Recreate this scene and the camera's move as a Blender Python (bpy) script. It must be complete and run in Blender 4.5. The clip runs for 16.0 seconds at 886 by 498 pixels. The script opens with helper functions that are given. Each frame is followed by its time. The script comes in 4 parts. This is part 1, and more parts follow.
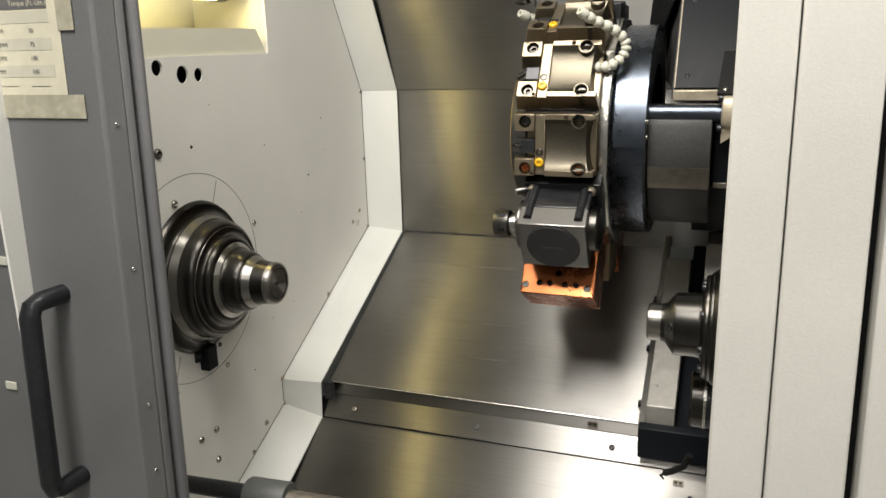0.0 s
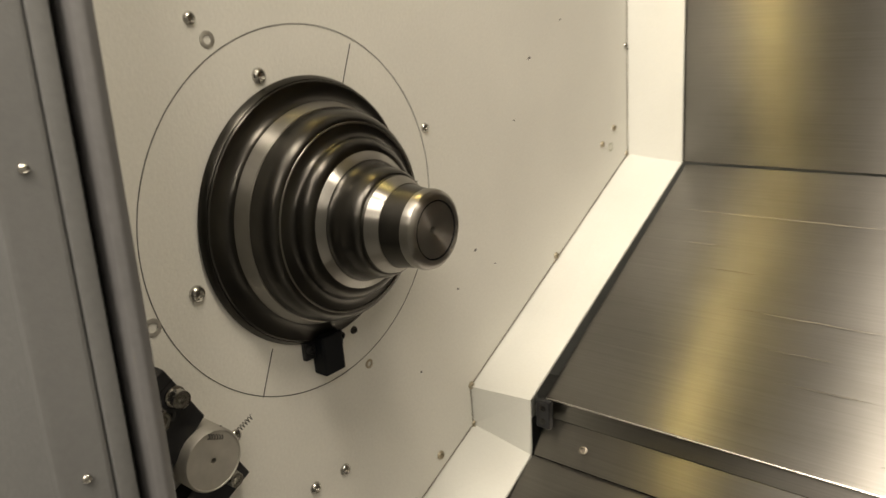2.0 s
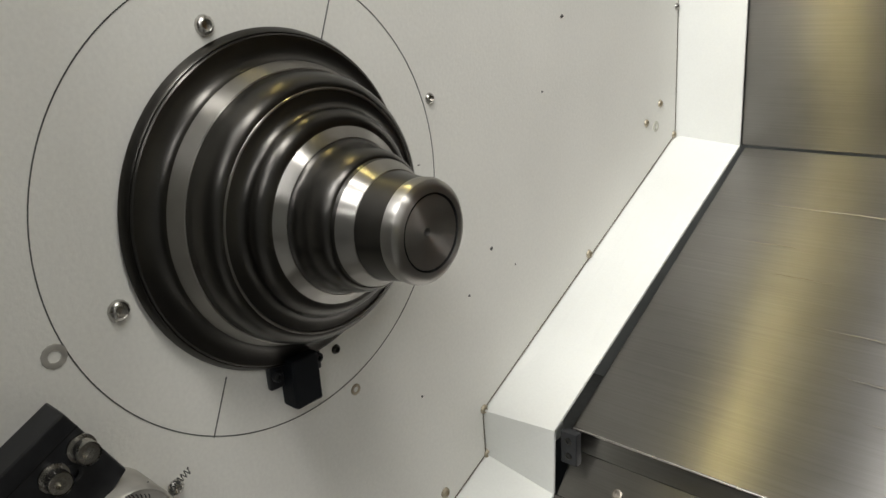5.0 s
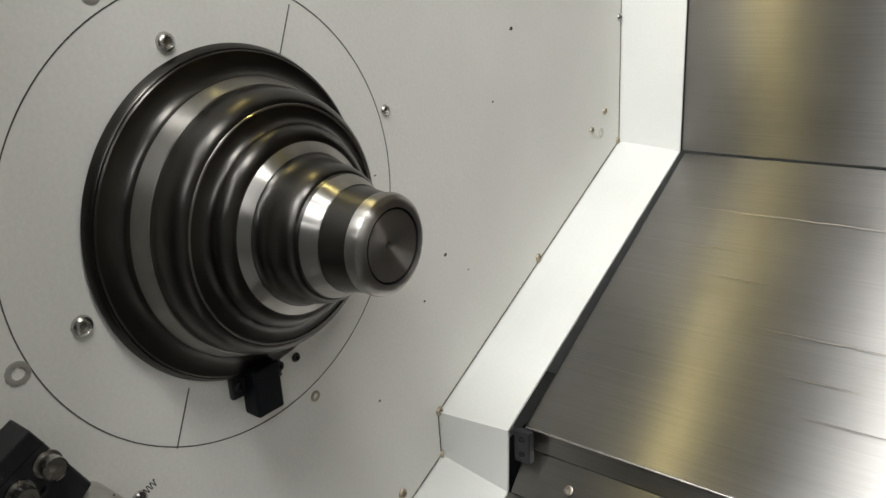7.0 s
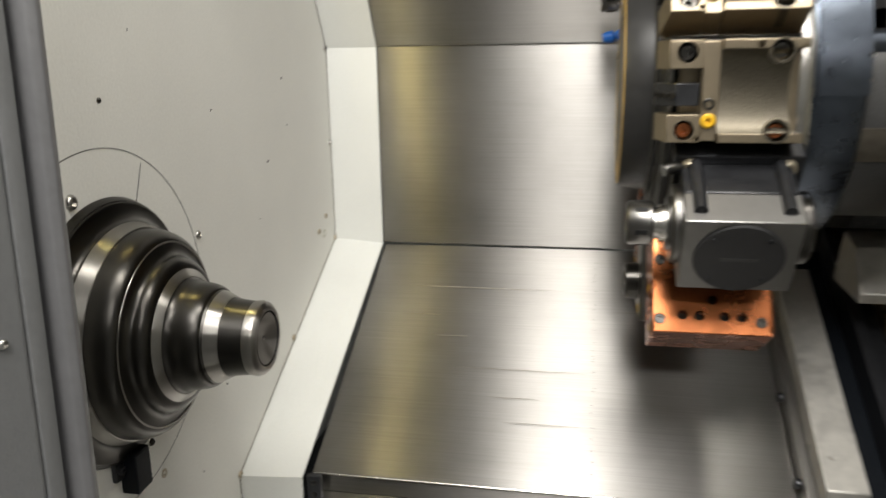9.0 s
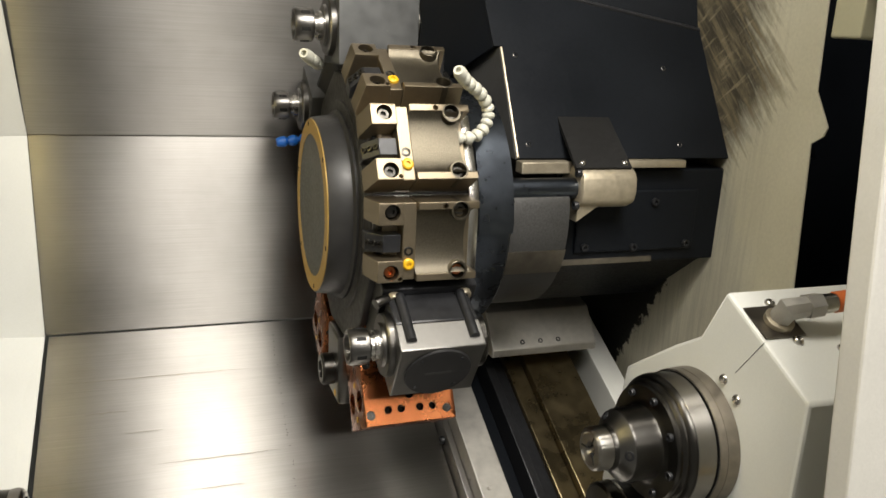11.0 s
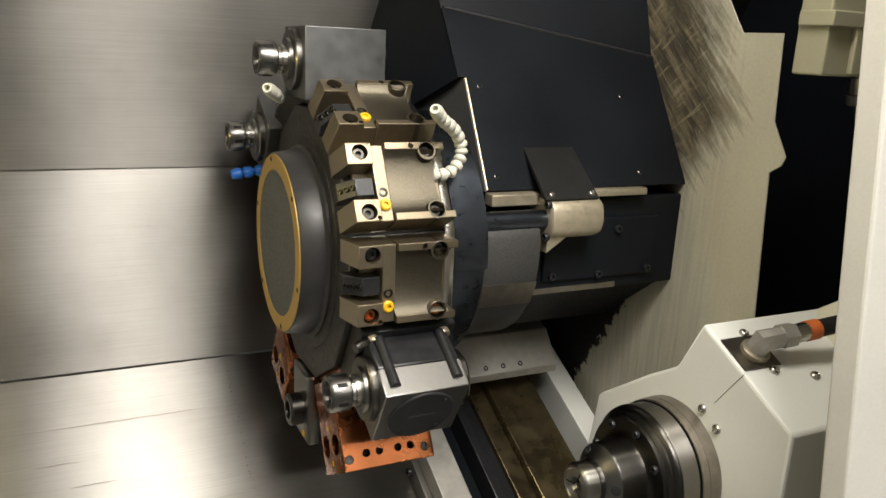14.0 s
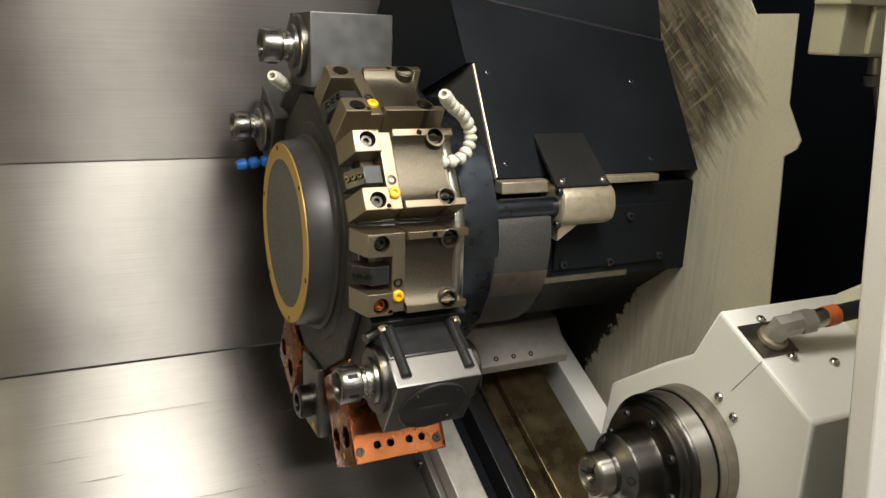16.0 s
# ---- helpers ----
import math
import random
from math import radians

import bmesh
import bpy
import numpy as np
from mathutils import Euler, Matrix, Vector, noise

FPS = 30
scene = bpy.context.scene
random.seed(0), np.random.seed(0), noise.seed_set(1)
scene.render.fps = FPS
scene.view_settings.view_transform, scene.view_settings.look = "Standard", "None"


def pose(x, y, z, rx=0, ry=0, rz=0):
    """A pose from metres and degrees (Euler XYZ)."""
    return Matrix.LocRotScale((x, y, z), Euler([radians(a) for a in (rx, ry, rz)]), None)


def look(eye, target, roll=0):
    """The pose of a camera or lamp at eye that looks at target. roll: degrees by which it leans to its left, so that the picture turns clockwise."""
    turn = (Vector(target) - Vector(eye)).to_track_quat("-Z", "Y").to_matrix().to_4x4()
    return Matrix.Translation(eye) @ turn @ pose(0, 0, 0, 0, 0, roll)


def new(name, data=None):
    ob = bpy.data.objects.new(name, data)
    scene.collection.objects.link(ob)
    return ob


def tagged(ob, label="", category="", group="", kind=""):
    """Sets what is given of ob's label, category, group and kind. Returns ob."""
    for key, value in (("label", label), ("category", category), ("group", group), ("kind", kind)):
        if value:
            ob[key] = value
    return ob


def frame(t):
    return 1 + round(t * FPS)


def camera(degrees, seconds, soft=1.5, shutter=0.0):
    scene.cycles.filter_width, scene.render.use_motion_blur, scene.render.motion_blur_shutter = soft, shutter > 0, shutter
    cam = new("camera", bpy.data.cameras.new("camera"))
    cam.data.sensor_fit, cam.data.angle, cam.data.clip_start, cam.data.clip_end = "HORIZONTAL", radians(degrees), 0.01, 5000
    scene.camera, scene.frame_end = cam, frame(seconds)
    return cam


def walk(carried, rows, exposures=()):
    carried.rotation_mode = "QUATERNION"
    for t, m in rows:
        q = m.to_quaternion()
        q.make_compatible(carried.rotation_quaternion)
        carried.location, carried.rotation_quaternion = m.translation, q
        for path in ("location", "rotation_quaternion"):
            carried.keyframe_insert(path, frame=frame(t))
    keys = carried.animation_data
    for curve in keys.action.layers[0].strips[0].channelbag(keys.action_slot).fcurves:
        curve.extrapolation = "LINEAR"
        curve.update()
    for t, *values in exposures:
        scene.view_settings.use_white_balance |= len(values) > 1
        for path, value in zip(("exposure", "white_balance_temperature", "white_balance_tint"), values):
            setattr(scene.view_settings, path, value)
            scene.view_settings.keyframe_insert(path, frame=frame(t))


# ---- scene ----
cam = camera(59.3, 16.0, shutter=0.4)
PATH = [
    (0, (0.177, 0.297, 1.517), (-0.497, 2.108, 1.0), -1.5),
    (0.5, (0.171, 0.319, 1.504), (-0.557, 2.105, 0.973), -2.0),
    (1, (0.093, 0.486, 1.428), (-0.772, 2.204, 0.881), -2.9),
    (1.5, (-0.017, 0.698, 1.368), (-1.049, 2.317, 0.808), -3.3),
    (2, (-0.088, 0.876, 1.313), (-1.334, 2.327, 0.729), -4.3),
    (2.5, (-0.145, 0.982, 1.285), (-1.484, 2.331, 0.665), -5.5),
    (3, (-0.168, 1.013, 1.282), (-1.512, 2.348, 0.641), -5.1),
    (3.5, (-0.174, 1.019, 1.279), (-1.517, 2.358, 0.644), -4.8),
    (6, (-0.181, 1.009, 1.288), (-1.408, 2.451, 0.646), -3.5),
    (6.5, (-0.177, 1.001, 1.297), (-1.37, 2.469, 0.648), -3.3),
    (7, (-0.178, 0.999, 1.298), (-1.362, 2.476, 0.651), -3.2),
    (7.5, (-0.177, 0.993, 1.303), (-1.356, 2.479, 0.67), -2.7),
    (8, (-0.179, 0.955, 1.337), (-1.238, 2.554, 0.769), -3.5),
    (8.5, (-0.216, 0.871, 1.352), (-0.92, 2.666, 0.817), -2.8),
    (9, (-0.219, 0.711, 1.395), (-0.582, 2.615, 0.902), -0.9),
    (9.5, (-0.222, 0.572, 1.442), (-0.229, 2.519, 0.984), 1.1),
    (10, (-0.308, 0.562, 1.475), (0.054, 2.472, 1.005), 1.4),
    (10.2, (-0.345, 0.581, 1.504), (0.134, 2.458, 1.008), 1.2),
    (12.3, (-0.403, 0.67, 1.636), (0.339, 2.448, 1.1), 3.4),
    (12.5, (-0.415, 0.672, 1.636), (0.35, 2.442, 1.105), 3.2),
    (13, (-0.432, 0.682, 1.629), (0.388, 2.43, 1.11), 3.1),
    (13.5, (-0.436, 0.692, 1.629), (0.414, 2.426, 1.111), 3.0),
    (14, (-0.437, 0.699, 1.63), (0.415, 2.434, 1.119), 3.0),
    (14.5, (-0.437, 0.706, 1.628), (0.413, 2.446, 1.127), 2.9),
    (15, (-0.435, 0.712, 1.623), (0.41, 2.453, 1.118), 2.5),
    (15.5, (-0.435, 0.714, 1.622), (0.409, 2.452, 1.102), 2.2),
    (16, (-0.436, 0.714, 1.62), (0.403, 2.451, 1.091), 2.3),
]
EXPOSURES = [(0, -0.05, 6700, 10), (1.0, 0.0, 6700, 10), (1.5, 0.13, 7300, 10), (2.0, 0.20, 7900, 11), (2.5, 0.28, 7300, 10), (3.0, 0.32, 6700, 10), (3.5, 0.32, 6500, 10), (6.0, 0.20, 6300, 10), (7.5, 0.14, 6200, 10), (8.5, 0.0, 6400, 10), (9.5, 0.0, 6700, 10), (12.5, 0.0, 6900, 10), (16, 0.0, 6900, 10)]
walk(cam, [(t, look(eye, target, roll)) for t, eye, target, roll in PATH], EXPOSURES)

# ---- world and light ----
world = bpy.data.worlds.new("workshop_air")
scene.world = world
world.use_nodes = True
world.node_tree.nodes["Background"].inputs[0].default_value = (0.9, 0.95, 1.0, 1)
world.node_tree.nodes["Background"].inputs[1].default_value = 0.02


def lamp(name, eye, target, sx, sy, watts, colour):
    data = bpy.data.lights.new(name, "AREA")
    data.shape, data.size, data.size_y, data.energy, data.color = "RECTANGLE", sx, sy, watts, colour
    ob = new(name, data)
    ob.matrix_world = look(eye, target)
    return ob


lamp("ceiling_light", (-0.27, 0.10, 2.90), (-0.27, 0.60, 1.2), 0.50, 0.90, 54, (1.0, 0.980, 0.95))
lamp("far_ceiling_light", (0.95, -0.25, 2.75), (-0.4, 1.2, 1.1), 0.5, 1.1, 12, (1.0, 0.975, 0.94))
# Added fill that lifts the lining's reflection beside the main bright band.
lamp("rear_fill_light", (0.35, -1.9, 3.05), (0.35, -1.5, 0.0), 1.2, 0.3, 26, (1.0, 0.97, 0.93))
# Added fill without a fixture; brightens the headstock and the right side.
inside_fill = lamp("inside_fill_light", (-0.10, 1.20, 2.05), (-0.16, 1.50, 1.10), 0.62, 0.10, 4.4, (1.0, 0.965, 0.90))
inside_fill.data.spread = radians(150)
lamp("tube_light", (-0.690, 1.47, 1.625), (-0.20, 1.70, 1.35), 0.03, 0.05, 0.7, (1.0, 0.80, 0.28))


# ---- materials ----
def material(name, colour, rough=0.5, metal=0.0, grain=0.15, scale=60.0, bump=0.1, wear=0.0, wear_colour=None,
             stretch=(1, 1, 1), aniso=0.0, rough_var=0.1, spec=0.5, stain=0.1, per_object=0.0, bump_scale=None, coat=0.0, lathe=0.0):
    m = bpy.data.materials.new(name)
    m.use_nodes = True
    nt = m.node_tree
    n, l = nt.nodes, nt.links
    b = n["Principled BSDF"]
    co = n.new("ShaderNodeTexCoord")
    mp = n.new("ShaderNodeMapping")
    mp.inputs["Scale"].default_value = stretch
    l.new(co.outputs["Object"], mp.inputs[0])
    fine = n.new("ShaderNodeTexNoise")
    fine.inputs["Scale"].default_value, fine.inputs["Detail"].default_value = scale, 6
    l.new(mp.outputs[0], fine.inputs["Vector"])
    big = n.new("ShaderNodeTexNoise")
    big.inputs["Scale"].default_value, big.inputs["Detail"].default_value = 5.5, 5
    l.new(co.outputs["Object"], big.inputs["Vector"])

    def ramp(src, lo, hi, f0=0.3, f1=0.7):
        r = n.new("ShaderNodeMapRange")
        r.inputs[1].default_value, r.inputs[2].default_value, r.inputs[3].default_value, r.inputs[4].default_value = f0, f1, lo, hi
        l.new(src, r.inputs[0])
        return r.outputs[0]

    def times(a, c):
        k = n.new("ShaderNodeMath")
        k.operation = "MULTIPLY"
        l.new(a, k.inputs[0])
        l.new(c, k.inputs[1])
        return k.outputs[0]

    v = times(ramp(fine.outputs[0], 1 - grain, 1 + grain), ramp(big.outputs[0], 1 - stain, 1 + stain))
    if per_object:
        oi = n.new("ShaderNodeObjectInfo")
        v = times(v, ramp(oi.outputs["Random"], 1 - per_object, 1 + per_object, 0, 1))
    sc = n.new("ShaderNodeVectorMath")
    sc.operation = "SCALE"
    sc.inputs[0].default_value = colour
    l.new(v, sc.inputs["Scale"])
    out = sc.outputs[0]
    if wear:
        wn = n.new("ShaderNodeTexNoise")
        wn.inputs["Scale"].default_value, wn.inputs["Detail"].default_value, wn.inputs["Roughness"].default_value = 14, 9, 0.7
        l.new(mp.outputs[0], wn.inputs["Vector"])
        fac = ramp(wn.outputs[0], 0, 1, 0.72 - wear * 0.3, 0.76 - wear * 0.3)
        mix = n.new("ShaderNodeMixRGB")
        mix.inputs[2].default_value = (*wear_colour, 1)
        l.new(fac, mix.inputs[0])
        l.new(out, mix.inputs[1])
        out = mix.outputs[0]
    l.new(out, b.inputs["Base Color"])
    l.new(ramp(times(fine.outputs[0], big.outputs[0]), max(rough - rough_var, 0.02), rough + rough_var, 0.12, 0.38), b.inputs["Roughness"])
    b.inputs["Metallic"].default_value = metal
    b.inputs["Specular IOR Level"].default_value = spec
    b.inputs["Coat Weight"].default_value = coat
    if aniso:
        b.inputs["Anisotropic"].default_value = aniso
        b.inputs["Anisotropic Rotation"].default_value = 0.25
        tg = n.new("ShaderNodeTangent")
        tg.direction_type, tg.uv_map = "UV_MAP", "brushing"
        l.new(tg.outputs[0], b.inputs["Tangent"])
    if lathe:
        # fine turning marks run round the x axis
        b.inputs["Anisotropic"].default_value, b.inputs["Anisotropic Rotation"].default_value = lathe, 0.25
        tg = n.new("ShaderNodeTangent")
        tg.direction_type, tg.axis = "RADIAL", "X"
        l.new(tg.outputs[0], b.inputs["Tangent"])
    if bump:
        bp = n.new("ShaderNodeBump")
        bp.inputs["Strength"].default_value, bp.inputs["Distance"].default_value = bump, 0.001
        src = fine
        if bump_scale:
            src = n.new("ShaderNodeTexNoise")
            src.inputs["Scale"].default_value, src.inputs["Detail"].default_value = bump_scale, 3
            l.new(mp.outputs[0], src.inputs["Vector"])
        l.new(src.outputs[0], bp.inputs["Height"])
        l.new(bp.outputs[0], b.inputs["Normal"])
    return m


WHITE = material("white_powder_coat", (0.69, 0.70, 0.665), 0.42, 0, 0.02, 400, 0.25, stain=0.04, bump_scale=700)
CREAM = material("cream_powder_coat", (0.70, 0.68, 0.56), 0.45, 0, 0.03, 300, 0.2, stain=0.06, bump_scale=600)
PANEL = material("textured_white_paint", (0.74, 0.735, 0.69), 0.5, 0, 0.03, 300, 0.28, stain=0.04, bump_scale=350)
DOOR = material("grey_door_paint", (0.128, 0.131, 0.132), 0.42, 0, 0.05, 200, 0.2, wear=0.02, wear_colour=(0.6, 0.6, 0.58), stain=0.08, bump_scale=500)
EDGE = material("chipped_dark_grey_paint", (0.115, 0.115, 0.118), 0.45, 0, 0.05, 200, 0.1, wear=0.06, wear_colour=(0.6, 0.6, 0.58), stain=0.1)
STEEL = material("brushed_stainless_sheet", (0.29, 0.28, 0.265), 0.38, 1, 0.075, 14, 0.0, stretch=(0.5, 50, 50), aniso=1.0, rough_var=0.015, stain=0.16, wear=0.15, wear_colour=(0.24, 0.23, 0.215))
BLUED = material("blued_steel", (0.085, 0.098, 0.120), 0.29, 1, 0.08, 80, 0.02, stain=0.2, rough_var=0.04)
BRIGHT = material("ground_steel", (0.50, 0.485, 0.455), 0.26, 1, 0.05, 90, 0.01, stain=0.06, rough_var=0.03)
DARKSTEEL = material("dark_turned_steel", (0.068, 0.065, 0.060), 0.30, 1, 0.05, 60, 0.0, stain=0.06, rough_var=0.02, lathe=0.45)
BLACKSTEEL = material("black_oxide_steel", (0.028, 0.029, 0.032), 0.33, 0.5, 0.15, 120, 0.03, stain=0.12, rough_var=0.04)
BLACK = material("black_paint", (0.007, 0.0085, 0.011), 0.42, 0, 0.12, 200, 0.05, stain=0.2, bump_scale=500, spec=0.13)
CAPBLACK = material("matt_black_turned_cap", (0.030, 0.030, 0.031), 0.44, 0.2, 0.08, 120, 0.02, stain=0.12, spec=0.4)
GREYCAP = material("dark_grey_cap", (0.075, 0.078, 0.075), 0.45, 0.2, 0.1, 200, 0.1, stain=0.1)
GOLD = material("ochre_paint_ring", (0.42, 0.27, 0.07), 0.45, 0.3, 0.1, 150, 0.1, wear=0.1, wear_colour=(0.2, 0.15, 0.08))
NICKEL = material("nickel_plated_steel", (0.27, 0.225, 0.160), 0.44, 1, 0.06, 150, 0.03, stain=0.10, rough_var=0.03)
CAST = material("sandblasted_cast_body", (0.135, 0.120, 0.092), 0.45, 1, 0.15, 500, 0.35, stain=0.10, bump_scale=700)
COPPER = material("copper_bronze", (0.41, 0.140, 0.055), 0.28, 1, 0.12, 60, 0.02, stain=0.3, rough_var=0.06)
CASTGREY = material("grey_cast_iron", (0.05, 0.05, 0.049), 0.55, 0.2, 0.3, 350, 0.4, stain=0.35, bump_scale=400)
BEIGE = material("worn_beige_metal", (0.42, 0.37, 0.28), 0.45, 0.7, 0.1, 150, 0.15, stain=0.2)
YELLOW = material("yellow_plastic", (0.62, 0.36, 0.012), 0.4, 0, 0.05, 100, 0)
BLUE = material("blue_plastic", (0.01, 0.12, 0.5), 0.4, 0, 0.05, 100, 0)
WHITEPL = material("off_white_plastic", (0.52, 0.515, 0.44), 0.45, 0, 0.06, 200, 0.05)
RUBBER = material("black_rubber", (0.009, 0.009, 0.009), 0.6, 0, 0.2, 200, 0.1, spec=0.25)
ORANGE = material("orange_band", (0.55, 0.13, 0.03), 0.5, 0, 0.15, 150, 0.05)
BRASS = material("brass", (0.75, 0.50, 0.10), 0.25, 1, 0.1, 100, 0.03)
OILY = material("oil_stained_steel", (0.20, 0.18, 0.15), 0.42, 0.9, 0.15, 80, 0.05, stain=0.3)
WAYS = material("oily_way_cover", (0.20, 0.16, 0.09), 0.32, 0.9, 0.2, 40, 0.08, stain=0.35)
SCUFF = material("scuffed_cream_paint", (0.53, 0.51, 0.405), 0.5, 0, 0.05, 200, 0.2, stain=0.12)
def smear(m):
    """Black and brown oily smears over the rear part of the cream panel."""
    nt = m.node_tree
    n, l = nt.nodes, nt.links
    b = n["Principled BSDF"]
    old = b.inputs["Base Color"].links[0].from_socket
    co = n.new("ShaderNodeTexCoord")
    xyz = n.new("ShaderNodeSeparateXYZ")
    l.new(co.outputs["Object"], xyz.inputs[0])

    def maths(op, a, c):
        k = n.new("ShaderNodeMath")
        k.operation = op
        for s, v in zip(k.inputs, (a, c)):
            if isinstance(v, float):
                s.default_value = v
            else:
                l.new(v, s)
        return k.outputs[0]

    def streaks(turn, sy, sz, scale, detail):
        tn = n.new("ShaderNodeMapping")
        tn.inputs["Rotation"].default_value = (radians(turn), 0, 0)
        l.new(co.outputs["Object"], tn.inputs[0])
        mp = n.new("ShaderNodeMapping")
        mp.inputs["Scale"].default_value = (1, sy, sz)
        l.new(tn.outputs[0], mp.inputs[0])
        t = n.new("ShaderNodeTexNoise")
        t.inputs["Scale"].default_value, t.inputs["Detail"].default_value, t.inputs["Roughness"].default_value = scale, detail, 0.65
        l.new(mp.outputs[0], t.inputs["Vector"])
        return t.outputs[0]
    def steps(v, lo, hi):
        k = n.new("ShaderNodeMapRange")
        k.inputs[1].default_value, k.inputs[2].default_value = lo, hi
        l.new(v, k.inputs[0])
        return k.outputs[0]

    def blend(f, a, c):
        k = n.new("ShaderNodeMixRGB")
        l.new(f, k.inputs[0])
        for s, v in zip((k.inputs[1], k.inputs[2]), (a, c)):
            if isinstance(v, tuple):
                s.default_value = (*v, 1)
            else:
                l.new(v, s)
        return k.outputs[0]
    y, z = xyz.outputs[1], xyz.outputs[2]
    rub = streaks(-44, 1.2, 15, 7, 7)
    cross = streaks(38, 1.5, 12, 9, 6)
    drip = streaks(0, 30, 1.4, 6, 7)
    speck = streaks(0, 1, 1, 60, 9)
    blot = streaks(20, 1, 1, 9, 6)
    # upper patch: wiped oil with a pointed edge
    rise = maths("MULTIPLY", maths("SUBTRACT", z, 1.547), 0.48)
    fall = maths("MULTIPLY", maths("SUBTRACT", 1.547, z), 0.74)
    d = maths("SUBTRACT", maths("SUBTRACT", y, 1.537), maths("MAXIMUM", rise, fall))
    d = maths("ADD", d, maths("MULTIPLY", maths("SUBTRACT", rub, 0.5), 0.22))
    d = maths("ADD", d, maths("MULTIPLY", maths("SUBTRACT", speck, 0.5), 0.03))
    oil = blend(steps(rub, 0.44, 0.64), (0.036, 0.031, 0.022), (0.21, 0.175, 0.112))
    oil = blend(steps(cross, 0.55, 0.68), oil, (0.27, 0.235, 0.16))
    oil = blend(maths("MULTIPLY", steps(blot, 0.50, 0.60), 0.8), oil, (0.040, 0.035, 0.026))
    # grey film that runs down below it
    film = maths("MULTIPLY", steps(maths("ADD", y, maths("MULTIPLY", maths("SUBTRACT", drip, 0.5), 0.16)), 1.53, 1.66), steps(drip, 0.30, 0.75))
    out = blend(maths("MULTIPLY", film, 0.75), old, (0.30, 0.285, 0.235))
    out = blend(maths("MULTIPLY", steps(d, -0.012, 0.055), 0.95), out, oil)
    # black crumbly grease along the housing
    g = maths("SUBTRACT", maths("SUBTRACT", y, 1.706), maths("MULTIPLY", maths("MAXIMUM", maths("SUBTRACT", 1.27, z), -0.02), 0.60))
    g = maths("ADD", g, maths("MULTIPLY", maths("SUBTRACT", speck, 0.5), 0.10))
    g = maths("ADD", g, maths("MULTIPLY", maths("SUBTRACT", blot, 0.5), 0.06))
    g = maths("SUBTRACT", g, maths("MULTIPLY", maths("MAXIMUM", maths("SUBTRACT", z, 1.38), 0.0), 3.0))
    out = blend(steps(g, -0.002, 0.004), out, (0.010, 0.010, 0.009))
    l.new(out, b.inputs["Base Color"])


smear(SCUFF)
CONCRETE = material("workshop_concrete", (0.25, 0.25, 0.24), 0.7, 0, 0.1, 40, 0.1)
WALLP = material("workshop_wall_paint", (0.55, 0.56, 0.55), 0.7, 0, 0.03, 40, 0.05)
PAPER = material("yellowed_paper", (0.56, 0.53, 0.41), 0.6, 0, 0.05, 60, 0.05)
TAPE = material("clear_tape", (0.36, 0.34, 0.26), 0.25, 0, 0.15, 60, 0.2)
STRIPE = material("grey_stripe", (0.48, 0.46, 0.37), 0.6, 0, 0.05, 60, 0)
LAMPGLASS = material("lamp_glass", (0.8, 0.75, 0.5), 0.3, 0, 0.02, 50, 0)
LAMPGLASS.node_tree.nodes["Principled BSDF"].inputs["Emission Color"].default_value = (1.0, 0.87, 0.46, 1)
LAMPGLASS.node_tree.nodes["Principled BSDF"].inputs["Emission Strength"].default_value = 4.0
FRONT = material("textured_off_white_front", (0.56, 0.548, 0.505), 0.5, 0, 0.03, 300, 0.22, stain=0.05, bump_scale=450)
ENDGREY = material("satin_grey_steel", (0.21, 0.206, 0.198), 0.40, 1, 0.04, 90, 0.0, stain=0.05, rough_var=0.015)
RINGS = material("satin_turned_steel", (0.31, 0.30, 0.285), 0.38, 1, 0.04, 90, 0.0, stain=0.04, rough_var=0.02)
WORNSTEEL = material("dull_worn_steel", (0.48, 0.465, 0.43), 0.55, 0.8, 0.10, 80, 0.03, stain=0.15, wear=0.2, wear_colour=(0.3, 0.28, 0.25))
NUTS = material("grey_nut_steel", (0.16, 0.155, 0.147), 0.30, 1, 0.05, 90, 0.0, stain=0.05, rough_var=0.02)
TURNED = material("turned_steel_with_ring_marks", (0.33, 0.318, 0.297), 0.33, 1, 0.04, 90, 0.0, stain=0.05, rough_var=0.02, lathe=0.9)
DULLGREY = material("dull_scratched_steel", (0.115, 0.118, 0.120), 0.50, 0.9, 0.10, 60, 0.02, stain=0.2, wear=0.05, wear_colour=(0.30, 0.29, 0.27))
BOXCREAM = material("yellowed_cream_paint", (0.38, 0.365, 0.26), 0.5, 0, 0.03, 200, 0.15, stain=0.06, bump_scale=500)
INK = material("grey_print", (0.10, 0.10, 0.10), 0.6, 0, 0.05, 60, 0)


# ---- helpers for meshes ----
def shade(bm, smooth):
    """Smooth shading on curved runs; broad faces between narrow bevels stay flat."""
    for e in bm.edges:
        e.smooth = len(e.link_faces) == 2 and e.calc_face_angle(0) < radians(smooth)
    areas = {f: f.calc_area() for f in bm.faces}
    for f in bm.faces:
        near = [areas[o] for e in f.edges if e.smooth for o in e.link_faces if o is not f]
        f.smooth = bool(near) and max(near) > 0.2 * areas[f]


def part(name, bm, mat, parent=None, label="", smooth=35):
    me = bpy.data.meshes.new(name)
    bmesh.ops.recalc_face_normals(bm, faces=bm.faces)
    shade(bm, smooth)
    bm.to_mesh(me)
    bm.free()
    me.materials.append(mat)
    ob = new(name, me)
    if parent:
        ob.parent = parent
    if label:
        ob["label"] = label
    return ob


def thing(name, label, category, group="", kind="", at=(0, 0, 0)):
    ob = new(name)
    ob.empty_display_size = 0.02
    ob.location = at
    return tagged(ob, label, category, group, kind)


